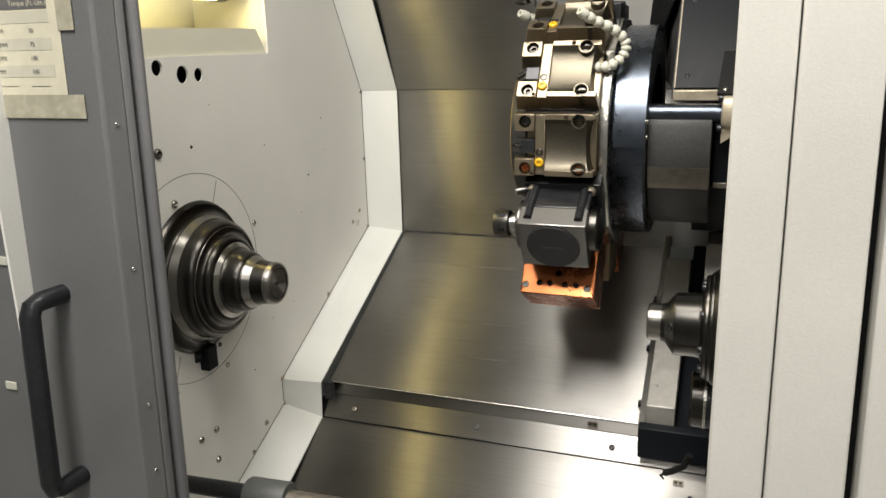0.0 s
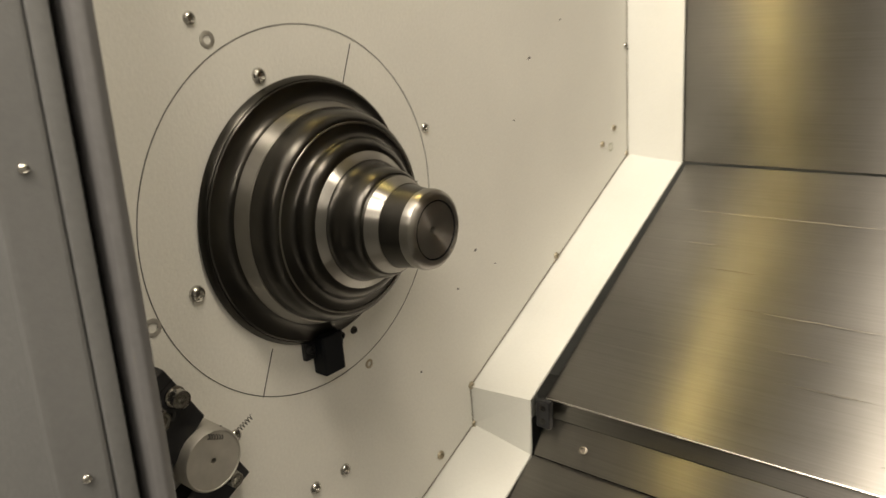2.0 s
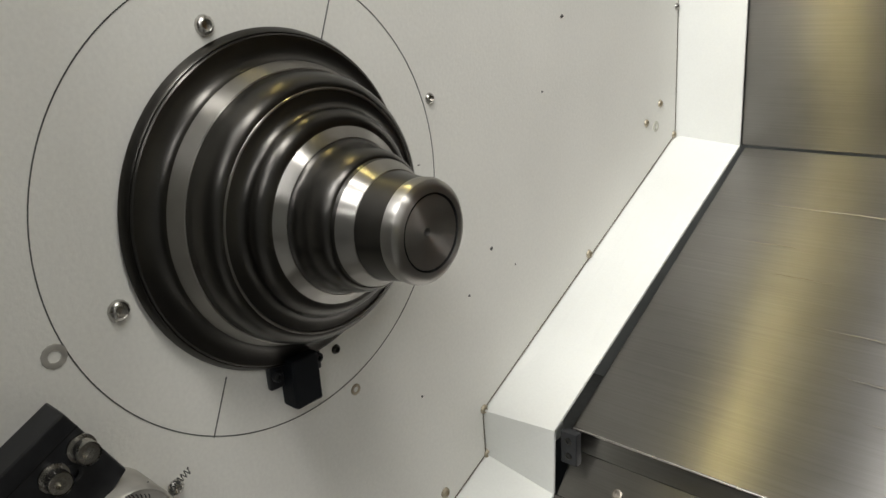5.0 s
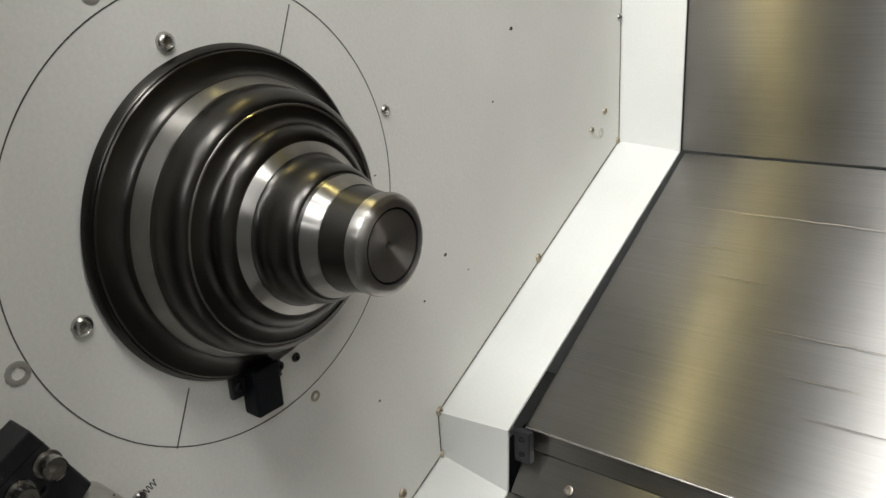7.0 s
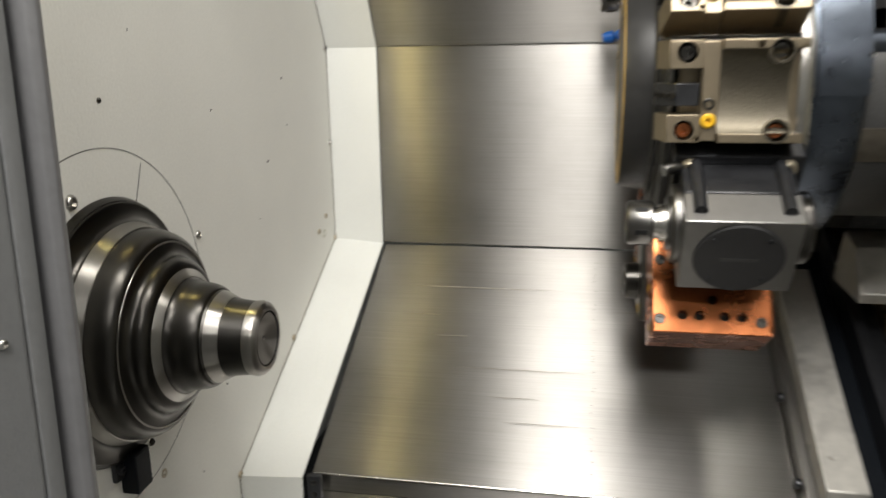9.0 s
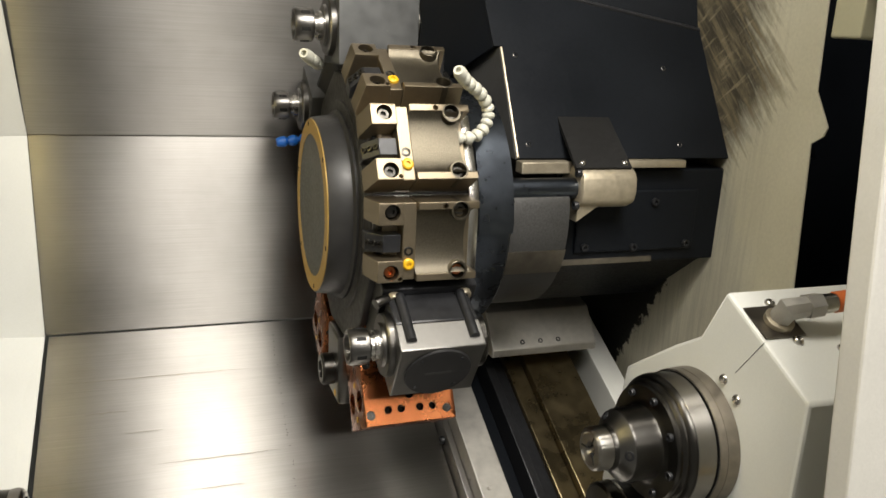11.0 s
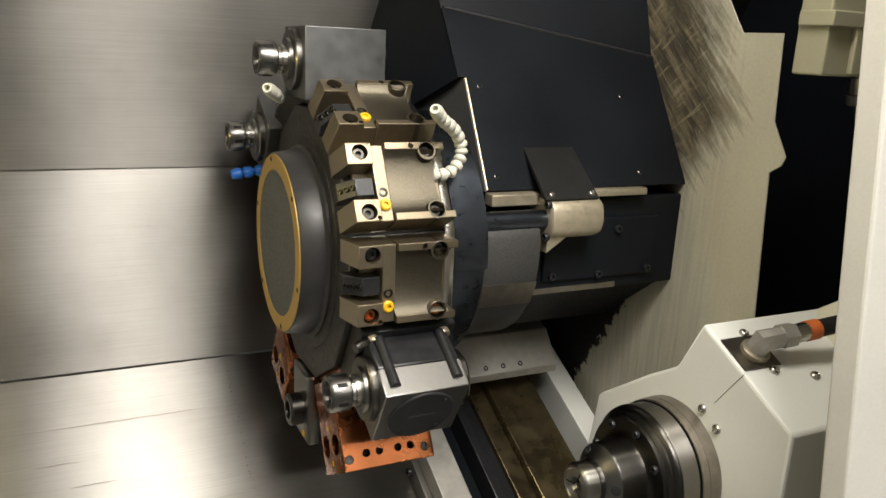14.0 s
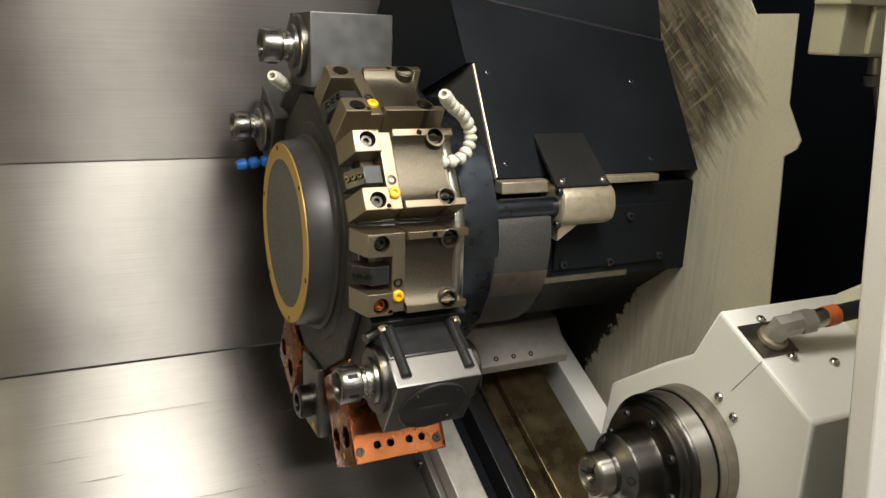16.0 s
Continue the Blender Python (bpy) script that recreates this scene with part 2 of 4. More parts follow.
def bevelled(bm, width, segments=2, angle=30):
    es = [e for e in bm.edges if len(e.link_faces) == 2 and e.calc_face_angle(0) > radians(angle)]
    if es and width > 0:
        bmesh.ops.bevel(bm, geom=es, offset=width, segments=segments, affect="EDGES", profile=0.5, clamp_overlap=True)
    return bm


def boxm(x0, x1, y0, y1, z0, z1, bevel=0.002):
    bm = bmesh.new()
    bmesh.ops.create_cube(bm, size=1, matrix=Matrix.Translation(((x0 + x1) / 2, (y0 + y1) / 2, (z0 + z1) / 2)) @ Matrix.Diagonal((x1 - x0, y1 - y0, z1 - z0, 1)))
    return bevelled(bm, bevel)


def add(bm, other, m=None):
    """Joins another bmesh into bm."""
    me = bpy.data.meshes.new("t")
    other.to_mesh(me)
    other.free()
    if m is not None:
        me.transform(m)
    bm.from_mesh(me)
    bpy.data.meshes.remove(me)
    return bm


def prism(poly, a, b, axis="x", bevel=0.0):
    """A polygon in the plane across axis, pushed from a to b."""
    bm = bmesh.new()

    def at(p, v):
        return {"x": (v, p[0], p[1]), "y": (p[0], v, p[1]), "z": (p[0], p[1], v)}[axis]
    lo = [bm.verts.new(at(p, a)) for p in poly]
    hi = [bm.verts.new(at(p, b)) for p in poly]
    k = len(poly)
    bm.faces.new(lo)
    bm.faces.new(hi[::-1])
    for i in range(k):
        bm.faces.new((lo[i], hi[i], hi[(i + 1) % k], lo[(i + 1) % k]))
    bmesh.ops.recalc_face_normals(bm, faces=bm.faces)
    return bevelled(bm, bevel)


def turned(profile, seg=64, m=None):
    """A body of revolution about x from rows (x, radius)."""
    bm = bmesh.new()
    rings = []
    for x, r in profile:
        if r < 1e-6:
            rings.append([bm.verts.new((x, 0, 0))])
        else:
            rings.append([bm.verts.new((x, r * math.cos(2 * math.pi * i / seg), r * math.sin(2 * math.pi * i / seg))) for i in range(seg)])
    for a, b in zip(rings, rings[1:]):
        for i in range(seg):
            j = (i + 1) % seg
            if len(a) == 1 and len(b) == 1:
                continue
            if len(a) == 1:
                bm.faces.new((a[0], b[i], b[j]))
            elif len(b) == 1:
                bm.faces.new((a[i], b[0], a[j]))
            else:
                bm.faces.new((a[i], b[i], b[j], a[j]))
    if m is not None:
        bm.transform(m)
    bmesh.ops.recalc_face_normals(bm, faces=bm.faces)
    return bm


def tube(points, r, seg=14):
    """A round bar along points."""
    bm = bmesh.new()
    pts = [Vector(p) for p in points]
    rings, side = [], None
    for i, p in enumerate(pts):
        d = (pts[min(i + 1, len(pts) - 1)] - pts[max(i - 1, 0)]).normalized()
        if side is None:
            side = d.orthogonal().normalized()
        side = (side - d * side.dot(d)).normalized()
        up = d.cross(side)
        rr = r[i] if isinstance(r, (list, tuple)) else r
        rings.append([bm.verts.new(p + rr * (side * math.cos(2 * math.pi * k / seg) + up * math.sin(2 * math.pi * k / seg))) for k in range(seg)])
    for a, b in zip(rings, rings[1:]):
        for k in range(seg):
            bm.faces.new((a[k], b[k], b[(k + 1) % seg], a[(k + 1) % seg]))
    bm.faces.new(rings[0][::-1])
    bm.faces.new(rings[-1])
    return bm


def frame_of(at, normal):
    """A pose whose x axis points along normal."""
    return Matrix.Translation(at) @ Vector(normal).to_track_quat("X", "Z").to_matrix().to_4x4()


_screw = {}


def screw(parent, at, normal, r=0.006, kind="button", mat=None, name="screw"):
    """A screw head with its socket: button (domed), cap (cylinder) or flat (flush)."""
    mat = mat or BRIGHT
    key = (kind, round(r, 5), mat.name)
    if key not in _screw:
        s = r * 0.52
        if kind == "button":
            rows = [(-0.001, r), (0.0, r), (r * 0.28, r * 0.93), (r * 0.5, r * 0.75), (r * 0.58, s * 1.05), (r * 0.56, s), (r * 0.2, s), (r * 0.2, 0)]
        elif kind == "cap":
            rows = [(-0.001, r), (r * 0.85, r), (r * 0.95, r * 0.92), (r * 0.95, s), (r * 0.3, s), (r * 0.3, 0)]
        else:
            rows = [(-0.001, r), (0.0006, r), (0.0009, r * 0.9), (0.0009, s), (-0.0008, s), (-0.0008, 0)]
        bm = turned(rows, 12)
        ob = part(name, bm, mat, parent, smooth=40)
        _screw[key] = ob.data
    else:
        ob = new(name, _screw[key])
        ob.parent = parent
    ob.matrix_basis = frame_of(at, normal) @ pose(0, 0, 0, random.uniform(0, 60))
    return ob


def hole(parent, at, normal, r, mat=None, name="hole"):
    """Disc slightly proud at its rim; default black stands for a bore's shade."""
    bm = turned([(0.0002, r), (0.0006, r * 0.96), (0.0003, r * 0.9), (0.0003, 0)], 20)
    ob = part(name, bm, mat or RUBBER, parent, smooth=30)
    ob.matrix_basis = frame_of(at, normal)
    return ob


def bored(ob, bores):
    """Drills round holes (at, outward normal, radius, depth) into a part's mesh."""
    cut = bmesh.new()
    for at, normal, r, deep in bores:
        add(cut, turned([(-deep, 0), (-deep, r), (0.004, r), (0.004, 0)], 20), frame_of(at, normal))
    me = bpy.data.meshes.new("cutter")
    cut.to_mesh(me)
    cut.free()
    tool = new("cutter", me)
    up = ob.parent
    ob.parent = None
    mod = ob.modifiers.new("cut", "BOOLEAN")
    mod.object, mod.operation, mod.solver = tool, "DIFFERENCE", "EXACT"
    bpy.context.view_layer.update()
    made = bpy.data.meshes.new_from_object(ob.evaluated_get(bpy.context.evaluated_depsgraph_get()))
    ob.modifiers.clear()
    bpy.data.objects.remove(tool)
    bm = bmesh.new()
    bm.from_mesh(made)
    shade(bm, 35)
    bm.to_mesh(made)
    bm.free()
    mats = list(ob.data.materials)
    ob.data = made
    made.materials.clear()
    for m in mats:
        made.materials.append(m)
    ob.parent = up
    return ob


# ---- the workshop round the machine ----
def shell(name, x0, x1, y0, y1, z0, z1, mat, label, category):
    return tagged(part(name, boxm(x0, x1, y0, y1, z0, z1, 0), mat), label, category, kind="structure")


shell("floor", -3.2, 3.2, -3.2, 3.2, -0.1, 0.0, CONCRETE, "bare grey workshop concrete floor", "floor")
shell("ceiling", -3.2, 3.2, -3.2, 3.2, 3.2, 3.3, WALLP, "plain painted workshop ceiling", "ceiling")
shell("wall_north", -3.2, 3.2, 3.1, 3.2, 0, 3.2, WALLP, "plain painted workshop wall", "wall")
shell("wall_south", -3.2, 3.2, -3.2, -3.1, 0, 3.2, WALLP, "plain painted workshop wall", "wall")
shell("wall_west", -3.2, -3.1, -3.1, 3.1, 0, 3.2, WALLP, "plain painted workshop wall", "wall")
shell("wall_east", 3.1, 3.2, -3.1, 3.1, 0, 3.2, WALLP, "plain painted workshop wall", "wall")

# ---- the enclosure of the lathe ----
AXY, AXZ = 1.370, 1.130          # the spindle axis, along x
FACE = -0.673                    # the headstock panel
RIM = -0.590                     # outer edge of its folded border


def sheet(name, a, b, x0, x1, mat, label, category="sheet panel", thick=0.004, lift=0.0):
    """A flat sheet along x whose section goes from a to b, each (y, z)."""
    d = Vector((b[0] - a[0], b[1] - a[1])).normalized()
    n = Vector((-d[1], d[0])) * thick
    poly = [a, b, (b[0] + n[0], b[1] + n[1]), (a[0] + n[0], a[1] + n[1])]
    ob = part(name, prism(poly, x0, x1, bevel=0.0008), mat)
    uv = ob.data.uv_layers.new(name="brushing")
    for lp in ob.data.loops:
        v = ob.data.vertices[lp.vertex_index].co
        uv.data[lp.index].uv = (v.x, (v.y - a[0]) * d[0] + (v.z - a[1]) * d[1])
    return tagged(ob, label, category, kind="structure")


# section of the stainless lining
W_TOP, W_SEAM, W_FOOT = (1.72, 2.10), (2.066, 1.405), (2.070, 1.050)
S_LIP, S_DROP, S_FRONT, S_END = (1.634, 0.830), (1.636, 0.801), (1.602, 0.763), (1.02, 0.42)
sheet("lining_upper", W_SEAM, W_TOP, -0.70, 1.00, STEEL, "brushed stainless upper lining panel leaning forward", thick=-0.004)
sheet("lining_back", (2.070, 1.053), (2.070, 1.405), -0.70, 1.00, STEEL, "brushed stainless vertical back lining panel", thick=-0.004)
sheet("lining_slope", W_FOOT, S_LIP, -0.585, 0.054, STEEL, "scratched brushed stainless sloping chip panel", thick=0.004)
sheet("lining_lip", S_LIP, S_DROP, -0.585, 0.054, STEEL, "folded front lip of the chip panel", thick=0.003)
# Brighter steel rod stands in for the highlight on the lip's fold.
lip_rod = part("lining_fold", tube([(-0.583, S_LIP[0] - 0.0005, S_LIP[1] - 0.0012), (0.053, S_LIP[0] - 0.0005, S_LIP[1] - 0.0012)], 0.0016, 10), BRIGHT)
tagged(lip_rod, "bright rod for the highlight on the chip panel's rounded fold", "sheet fold", kind="structure")
strip_ = sheet("lining_strip", S_DROP, S_FRONT, -0.585, 0.175, STEEL, "screwed stainless strip below the chip panel", thick=0.004)
sheet("lining_lower", (1.6065, 0.7585), S_END, -0.70, 0.60, STEEL, "brushed stainless lower chip panel", thick=0.004)
shell("slope_backing", -0.70, 1.0, 1.66, 2.066, 0.55, 0.70, BLACK, "dark casting below the chip panel", "casting")


def slope_point(x, y, up=0.0):
    """A point on the sloping chip panel, lifted by up along its normal."""
    d = Vector((0, W_FOOT[0] - S_LIP[0], W_FOOT[1] - S_LIP[1])).normalized()
    n = Vector((0, -d.z, d.y))
    f = (y - S_LIP[0]) / (W_FOOT[0] - S_LIP[0])
    return Vector((x, y, S_LIP[1] + f * (W_FOOT[1] - S_LIP[1]))) + n * (0.004 + up)


def slope_marks():
    """The column of spot welds and the long scratches across the chip panel."""
    rnd = random.Random(11)
    bm = bmesh.new()
    y = 1.66
    while y < 2.05:
        add(bm, turned([(-0.0004, 0.0009), (0.0002, 0.0006), (0.0003, 0)], 6), frame_of(slope_point(-0.204 + rnd.uniform(-0.002, 0.002), y), (0, -0.45, 0.89)))
        y += rnd.uniform(0.004, 0.028)
    tagged(part("spot_welds", bm, DARKSTEEL), "column of tiny spot welds down the chip panel", "weld marks", kind="structure")
    bm = bmesh.new()
    for x0, x1, y0 in ((-0.42, -0.214, 1.813), (-0.33, -0.222, 1.726), (-0.55, -0.25, 1.970), (-0.47, -0.40, 1.87), (-0.18, -0.05, 1.93), (-0.36, -0.28, 1.765), (-0.52, -0.45, 1.91)):
        k = 14
        side = [slope_point(x0 + (x1 - x0) * i / k, y0 + rnd.uniform(-0.0006, 0.0006), 0.0002) for i in range(k + 1)]
        add(bm, tube(side, [0.0001 + 0.0004 * math.sin(math.pi * i / k) for i in range(k + 1)], 5))
    tagged(part("scratches", bm, OILY), "long dark scratches across the chip panel", "scratches", kind="structure")


slope_marks()


def border_panel():
    """Headstock panel with its folded white border."""
    t = thing("headstock_panel", "textured white headstock panel with screws and folded border", "machine panel", kind="structure")
    inner = [(1.00, 0.505), (1.46, 0.722), (1.594, 0.783), (1.593, 0.839), (2.042, 1.066), (2.040, 1.403), (1.921, 1.611), (1.713, 1.975), (1.00, 1.975)]
    # the face is built round its lamp window
    wy0, wy1, wz0, wz1 = 1.16, 1.640, 1.503, 1.80
    pieces = [
        [(1.00, 0.505), (1.46, 0.722), (1.594, 0.783), (1.593, 0.839), (2.042, 1.066), (2.040, 1.403), (1.983, wz0), (1.00, wz0)],
        [(wy1, wz0), (1.983, wz0), (1.921, 1.611), (1.813, wz1), (wy1, wz1)],
        [(1.00, wz0), (wy0, wz0), (wy0, wz1), (1.00, wz1)],
        [(1.00, wz1), (1.813, wz1), (1.713, 1.975), (1.00, 1.975)],
    ]
    for k, p in enumerate(pieces):
        plate = part("face_plate", prism(p, FACE - 0.004, FACE), PANEL, t)
        if k == 0:
            bored(plate, [((FACE, y, z), (1, 0, 0), r, 0.02) for y, z, r in ((1.318, 1.487, 0.0125), (1.378, 1.474, 0.0145), (1.420, 1.472, 0.0115))])
    outer = [(1.02, 0.480), (1.494, 0.705), (1.603, 0.760), (1.607, 0.836), (2.064, 1.053), (2.064, 1.403), (1.946, 1.609), (1.74, 1.975), (1.00, 2.02)]
    # border, one folded strip a side
    for i in range(6):
        bm = bmesh.new()
        a, b, c, d = inner[i], inner[i + 1], outer[i + 1], outer[i]
        n = Vector((b[1] - a[1], -(b[0] - a[0]))).normalized() * 0.003
        q = [(FACE - 0.002, *a), (FACE - 0.002, *b), (RIM, *c), (RIM, *d)]
        lo = [bm.verts.new(v) for v in q]
        hi = [bm.verts.new((v[0], v[1] + n[0], v[2] + n[1])) for v in q]
        bm.faces.new(lo)
        bm.faces.new(hi[::-1])
        for k in range(4):
            bm.faces.new((lo[k], hi[k], hi[(k + 1) % 4], lo[(k + 1) % 4]))
        part("border", bevelled(bm, 0.0006), WHITE, t)
    # dirty joint along the inside of the border, and small chips in the paint
    for i in range(6):
        (ya, za), (yb, zb) = inner[i], inner[i + 1]
        part("joint", tube([(FACE, ya - 0.002, za + 0.001), (FACE, yb - 0.002, zb + 0.001)], 0.0009, 6), OILY, t)
    rnd = random.Random(4)
    for y, z in ((1.72, 1.17), (1.84, 1.29), (1.83, 1.36), (1.62, 1.02), (1.58, 0.98), (1.66, 0.99), (1.76, 1.245), (1.52, 1.13), (1.44, 1.42), (1.60, 1.33), (1.50, 0.90)):
        q = 0.0012 + 0.0016 * rnd.random()
        bm = prism([(y + q * rnd.uniform(0.5, 1.6) * math.cos(a), z + q * rnd.uniform(0.4, 1.3) * math.sin(a)) for a in (0.3, 1.4, 2.6, 3.7, 4.9, 5.8)], FACE, FACE + 0.0003)
        part("paint_chip", bm, CASTGREY, t)
    # dark rubber seal behind the border
    for i in (3, 4, 5):
        a, b = outer[i], outer[i + 1]
        d = Vector((b[0] - a[0], b[1] - a[1])).normalized()
        n = Vector((d[1], -d[0]))
        part("seal", prism([(a[0], a[1]), (b[0], b[1]), (b[0] + n[0] * 0.006, b[1] + n[1] * 0.006), (a[0] + n[0] * 0.006, a[1] + n[1] * 0.006)], RIM - 0.05, RIM - 0.003), RUBBER, t)
    # scribed ring of the removable spindle cover
    ring = turned([(-0.0003, 0.1813), (0.0003, 0.1813), (0.0003, 0.1822), (-0.0003, 0.1822)], 128, Matrix.Translation((FACE, 1.359, AXZ)))
    part("cover_joint", ring, GREYCAP, t)
    for y0, z0, y1, z1 in ((1.421, 1.247, 1.438, 1.288), (1.293, 1.012, 1.274, 0.968)):
        part("cover_split", tube([(FACE, y0, z0), (FACE, y1, z1)], 0.0006, 6), GREYCAP, t)
    return t


panel = border_panel()
FS = [(1.321, 1.269, 0.0075, "button", BRIGHT), (1.541, 1.188, 0.0055, "button", BRIGHT), (1.223, 1.092, 0.008, "button", BRIGHT),
      (1.177, 1.077, 0.0085, "flat", WORNSTEEL), (1.417, 0.945, 0.0055, "flat", BEIGE), (1.237, 0.945, 0.0065, "button", BRIGHT),
      (1.593, 0.841, 0.0055, "button", BEIGE), (1.595, 0.784, 0.0055, "button", BEIGE), (1.811, 0.957, 0.0055, "button", BEIGE),
      (2.036, 1.068, 0.005, "button", BEIGE), (1.993, 1.117, 0.005, "button", BEIGE), (1.955, 1.097, 0.005, "button", BEIGE), (1.982, 1.088, 0.0075, "flat", WHITEPL),
      (1.321, 0.840, 0.007, "button", BRIGHT), (1.364, 0.839, 0.007, "button", BRIGHT), (1.361, 0.780, 0.007, "button", BRIGHT),
      (1.296, 1.355, 0.009, "button", NUTS), (1.314, 0.751, 0.007, "button", BRIGHT), (1.470, 0.735, 0.005, "button", BRIGHT), (1.522, 0.774, 0.006, "button", BEIGE), (1.380, 1.355, 0.003, "button", DARKSTEEL),
      (2.034, 1.403, 0.005, "button", BRIGHT), (2.034, 1.24, 0.005, "button", BRIGHT), (1.497, 1.160, 0.0055, "button", DARKSTEEL), (1.400, 0.992, 0.0045, "button", DARKSTEEL), (1.273, 1.304, 0.0075, "flat", WORNSTEEL), (1.259, 1.322, 0.006, "button", BRIGHT)]
for y, z, r, k, m in FS:
    screw(panel, (FACE, y, z), (1, 0, 0), r, k, m)
for x in (-0.521, -0.254, 0.009, 0.12):
    y, z = 1.617 + 0.0, 0.7815
    n = Vector((0, -(S_DROP[1] - S_FRONT[1]), S_DROP[0] - S_FRONT[0])).normalized()
    screw(strip_, Vector((x, y, z)) + n * 0.001, n, 0.0055, "flat", CASTGREY if x > -0.5 else OILY)


# lamp recess in the headstock panel
def lamp_recess():
    t = thing("lamp_recess", "cream painted recess with a tubular machine lamp", "lamp recess", kind="structure")
    y0, y1, z0, z1, x = 1.16, 1.640, 1.503, 1.80, FACE - 0.004
    part("floor_plate", prism([(y0, z0), (y1, z0), (y1 - 0.03, z0 + 0.045), (y0, z0 + 0.045)], x - 0.16, x), CREAM, t)
    part("back_plate", boxm(x - 0.17, x - 0.16, y0, y1, z0, z1, 0), CREAM, t)
    part("side_plate", boxm(x - 0.16, x, y1, y1 + 0.004, z0, z1, 0), CREAM, t)
    part("side_plate", boxm(x - 0.16, x, y0 - 0.004, y0, z0, z1, 0), CREAM, t)
    part("top_plate", boxm(x - 0.16, x, y0, y1, z1, z1 + 0.004, 0), CREAM, t)
    return t


lamp_recess()
# Black sheet gives the panel's holes their shade by colour.
shell("headstock_inside", FACE - 0.05, FACE - 0.045, 1.2, 1.5, 1.42, 1.50, BLACK, "black sheet standing in for the unlit space behind the headstock panel", "machine panel")

# ---- right side of the enclosure ----
RW = 0.445


def right_panel():
    poly = [(2.08, 0.60), (1.40, 0.60), (1.452, 1.10), (1.462, 1.275), (1.476, 1.478), (1.457, 1.490), (1.452, 1.503), (1.481, 1.548), (1.488, 1.666), (1.560, 1.666), (1.60, 1.72), (1.66, 2.02), (1.76, 2.02), (2.08, 1.40)]
    ob = part("side_panel", prism(poly, RW, RW + 0.003, bevel=0.0006), SCUFF)
    return tagged(ob, "cream painted side panel scuffed with black oily smears", "machine panel", kind="structure")


right_panel()
# Unseen roof, placed by how far the ceiling light should reach.
shell("enclosure_roof", -0.85, 1.0, 1.45, 1.75, 2.13, 2.14, WHITE, "unseen white roof sheet set back to let the ceiling light in", "machine roof")
# Two black sheets stand in for the unlit space past the side panel.
shell("enclosure_end", 1.0, 1.01, 1.10, 2.07, 0.1, 2.03, BLACK, "black sheet standing in for the unlit enclosure end", "machine panel")
shell("enclosure_back", 0.80, 0.81, 1.14, 2.07, 0.1, 2.03, BLACK, "black sheet standing in for the dark void past the side panel", "machine panel")
shell("headstock_end", -0.90, -0.89, 1.06, 2.07, 0.1, 2.03, WHITE, "white sheet end of the headstock", "machine panel")
shell("front_skirt", -2.6, 2.2, 0.98, 1.00, 0.05, 0.62, WHITE, "white sheet front below the door", "machine panel")
# Unseen header at the roof edge, set back to clear the ceiling light.
shell("front_header", -2.6, 2.2, 1.41, 1.45, 2.13, 2.35, WHITE, "unseen white sheet at the roof edge that bounds the ceiling light", "machine panel")


def right_front():
    """The fixed white front with its vertical folds."""
    t = thing("front_panel", "off-white textured fixed front panel with folded edges", "machine panel", kind="structure")
    t.matrix_world = Matrix.Translation((0, 1.158, 1.57)) @ pose(0, 0, 0, -5.8)
    secs = [[(0.178, 0.0), (0.177, -0.028), (0.232, -0.034), (0.232, 0.0)],
            [(0.2335, 0.0), (0.2335, -0.037), (0.306, -0.044), (0.306, 0.0)],
            [(0.316, 0.0), (0.316, -0.050), (0.95, -0.110), (0.95, 0.0)]]
    for s in secs:
        part("fold", prism(s, -0.95, 0.46, "z", 0.003), FRONT, t)
    part("gap", boxm(0.306, 0.316, -0.012, 0.0, -0.95, 0.46, 0), RUBBER, t)
    return t


right_front()


def door():
    """The open sliding door with its bar handle and taped sheet of values."""
    t = thing("sliding_door", "open grey painted sliding door with a bar handle", "door", kind="structure")
    t.matrix_world = Matrix.Translation((0, 1.029, 1.27)) @ pose(0, 0, 0, -1.5)
    secs = [("leaf", [(-1.45, 0.0), (-0.522, 0.0), (-0.5145, 0.031), (-1.45, 0.031)], DOOR, 0.004),
            ("fold", [(-0.60, 0.0313), (-0.5145, 0.0313), (-0.5125, 0.043), (-0.60, 0.043)], DOOR, 0.002),
            ("groove", [(-0.60, 0.0432), (-0.526, 0.0432), (-0.526, 0.050), (-0.60, 0.050)], RUBBER, 0.0),
            ("edge_strip", [(-0.60, 0.0502), (-0.517, 0.0502), (-0.5085, 0.052), (-0.5055, 0.057), (-0.5075, 0.064), (-0.60, 0.064)], EDGE, 0.0015)]
    for n, s, m, b in secs:
        part(n, prism(s, -0.82, 0.70, "z", b), m, t)
    part("handle", tube([(-0.622, 0.0, -0.057), (-0.622, -0.038, -0.057), (-0.6225, -0.049, -0.061), (-0.623, -0.054, -0.073), (-0.626, -0.054, -0.19), (-0.629, -0.054, -0.301), (-0.630, -0.049, -0.313), (-0.630, -0.038, -0.317), (-0.630, 0.0, -0.317)], 0.0125, 18), BLACKSTEEL, t, "worn black round bar handle")
    for z in (0.160, -0.02, -0.205, -0.30, -0.40):
        screw(t, (-0.5178, 0.016, z), (0.97, -0.22, 0), 0.003, "button", BRIGHT)
    for x, z in ((-0.737, -0.20), (-0.72, -0.02)):
        part("putty", boxm(x - 0.010, x + 0.010, -0.003, 0, z - 0.006, z + 0.006, 0.002), WHITEPL, t, "dab of white putty")
    return t


door()


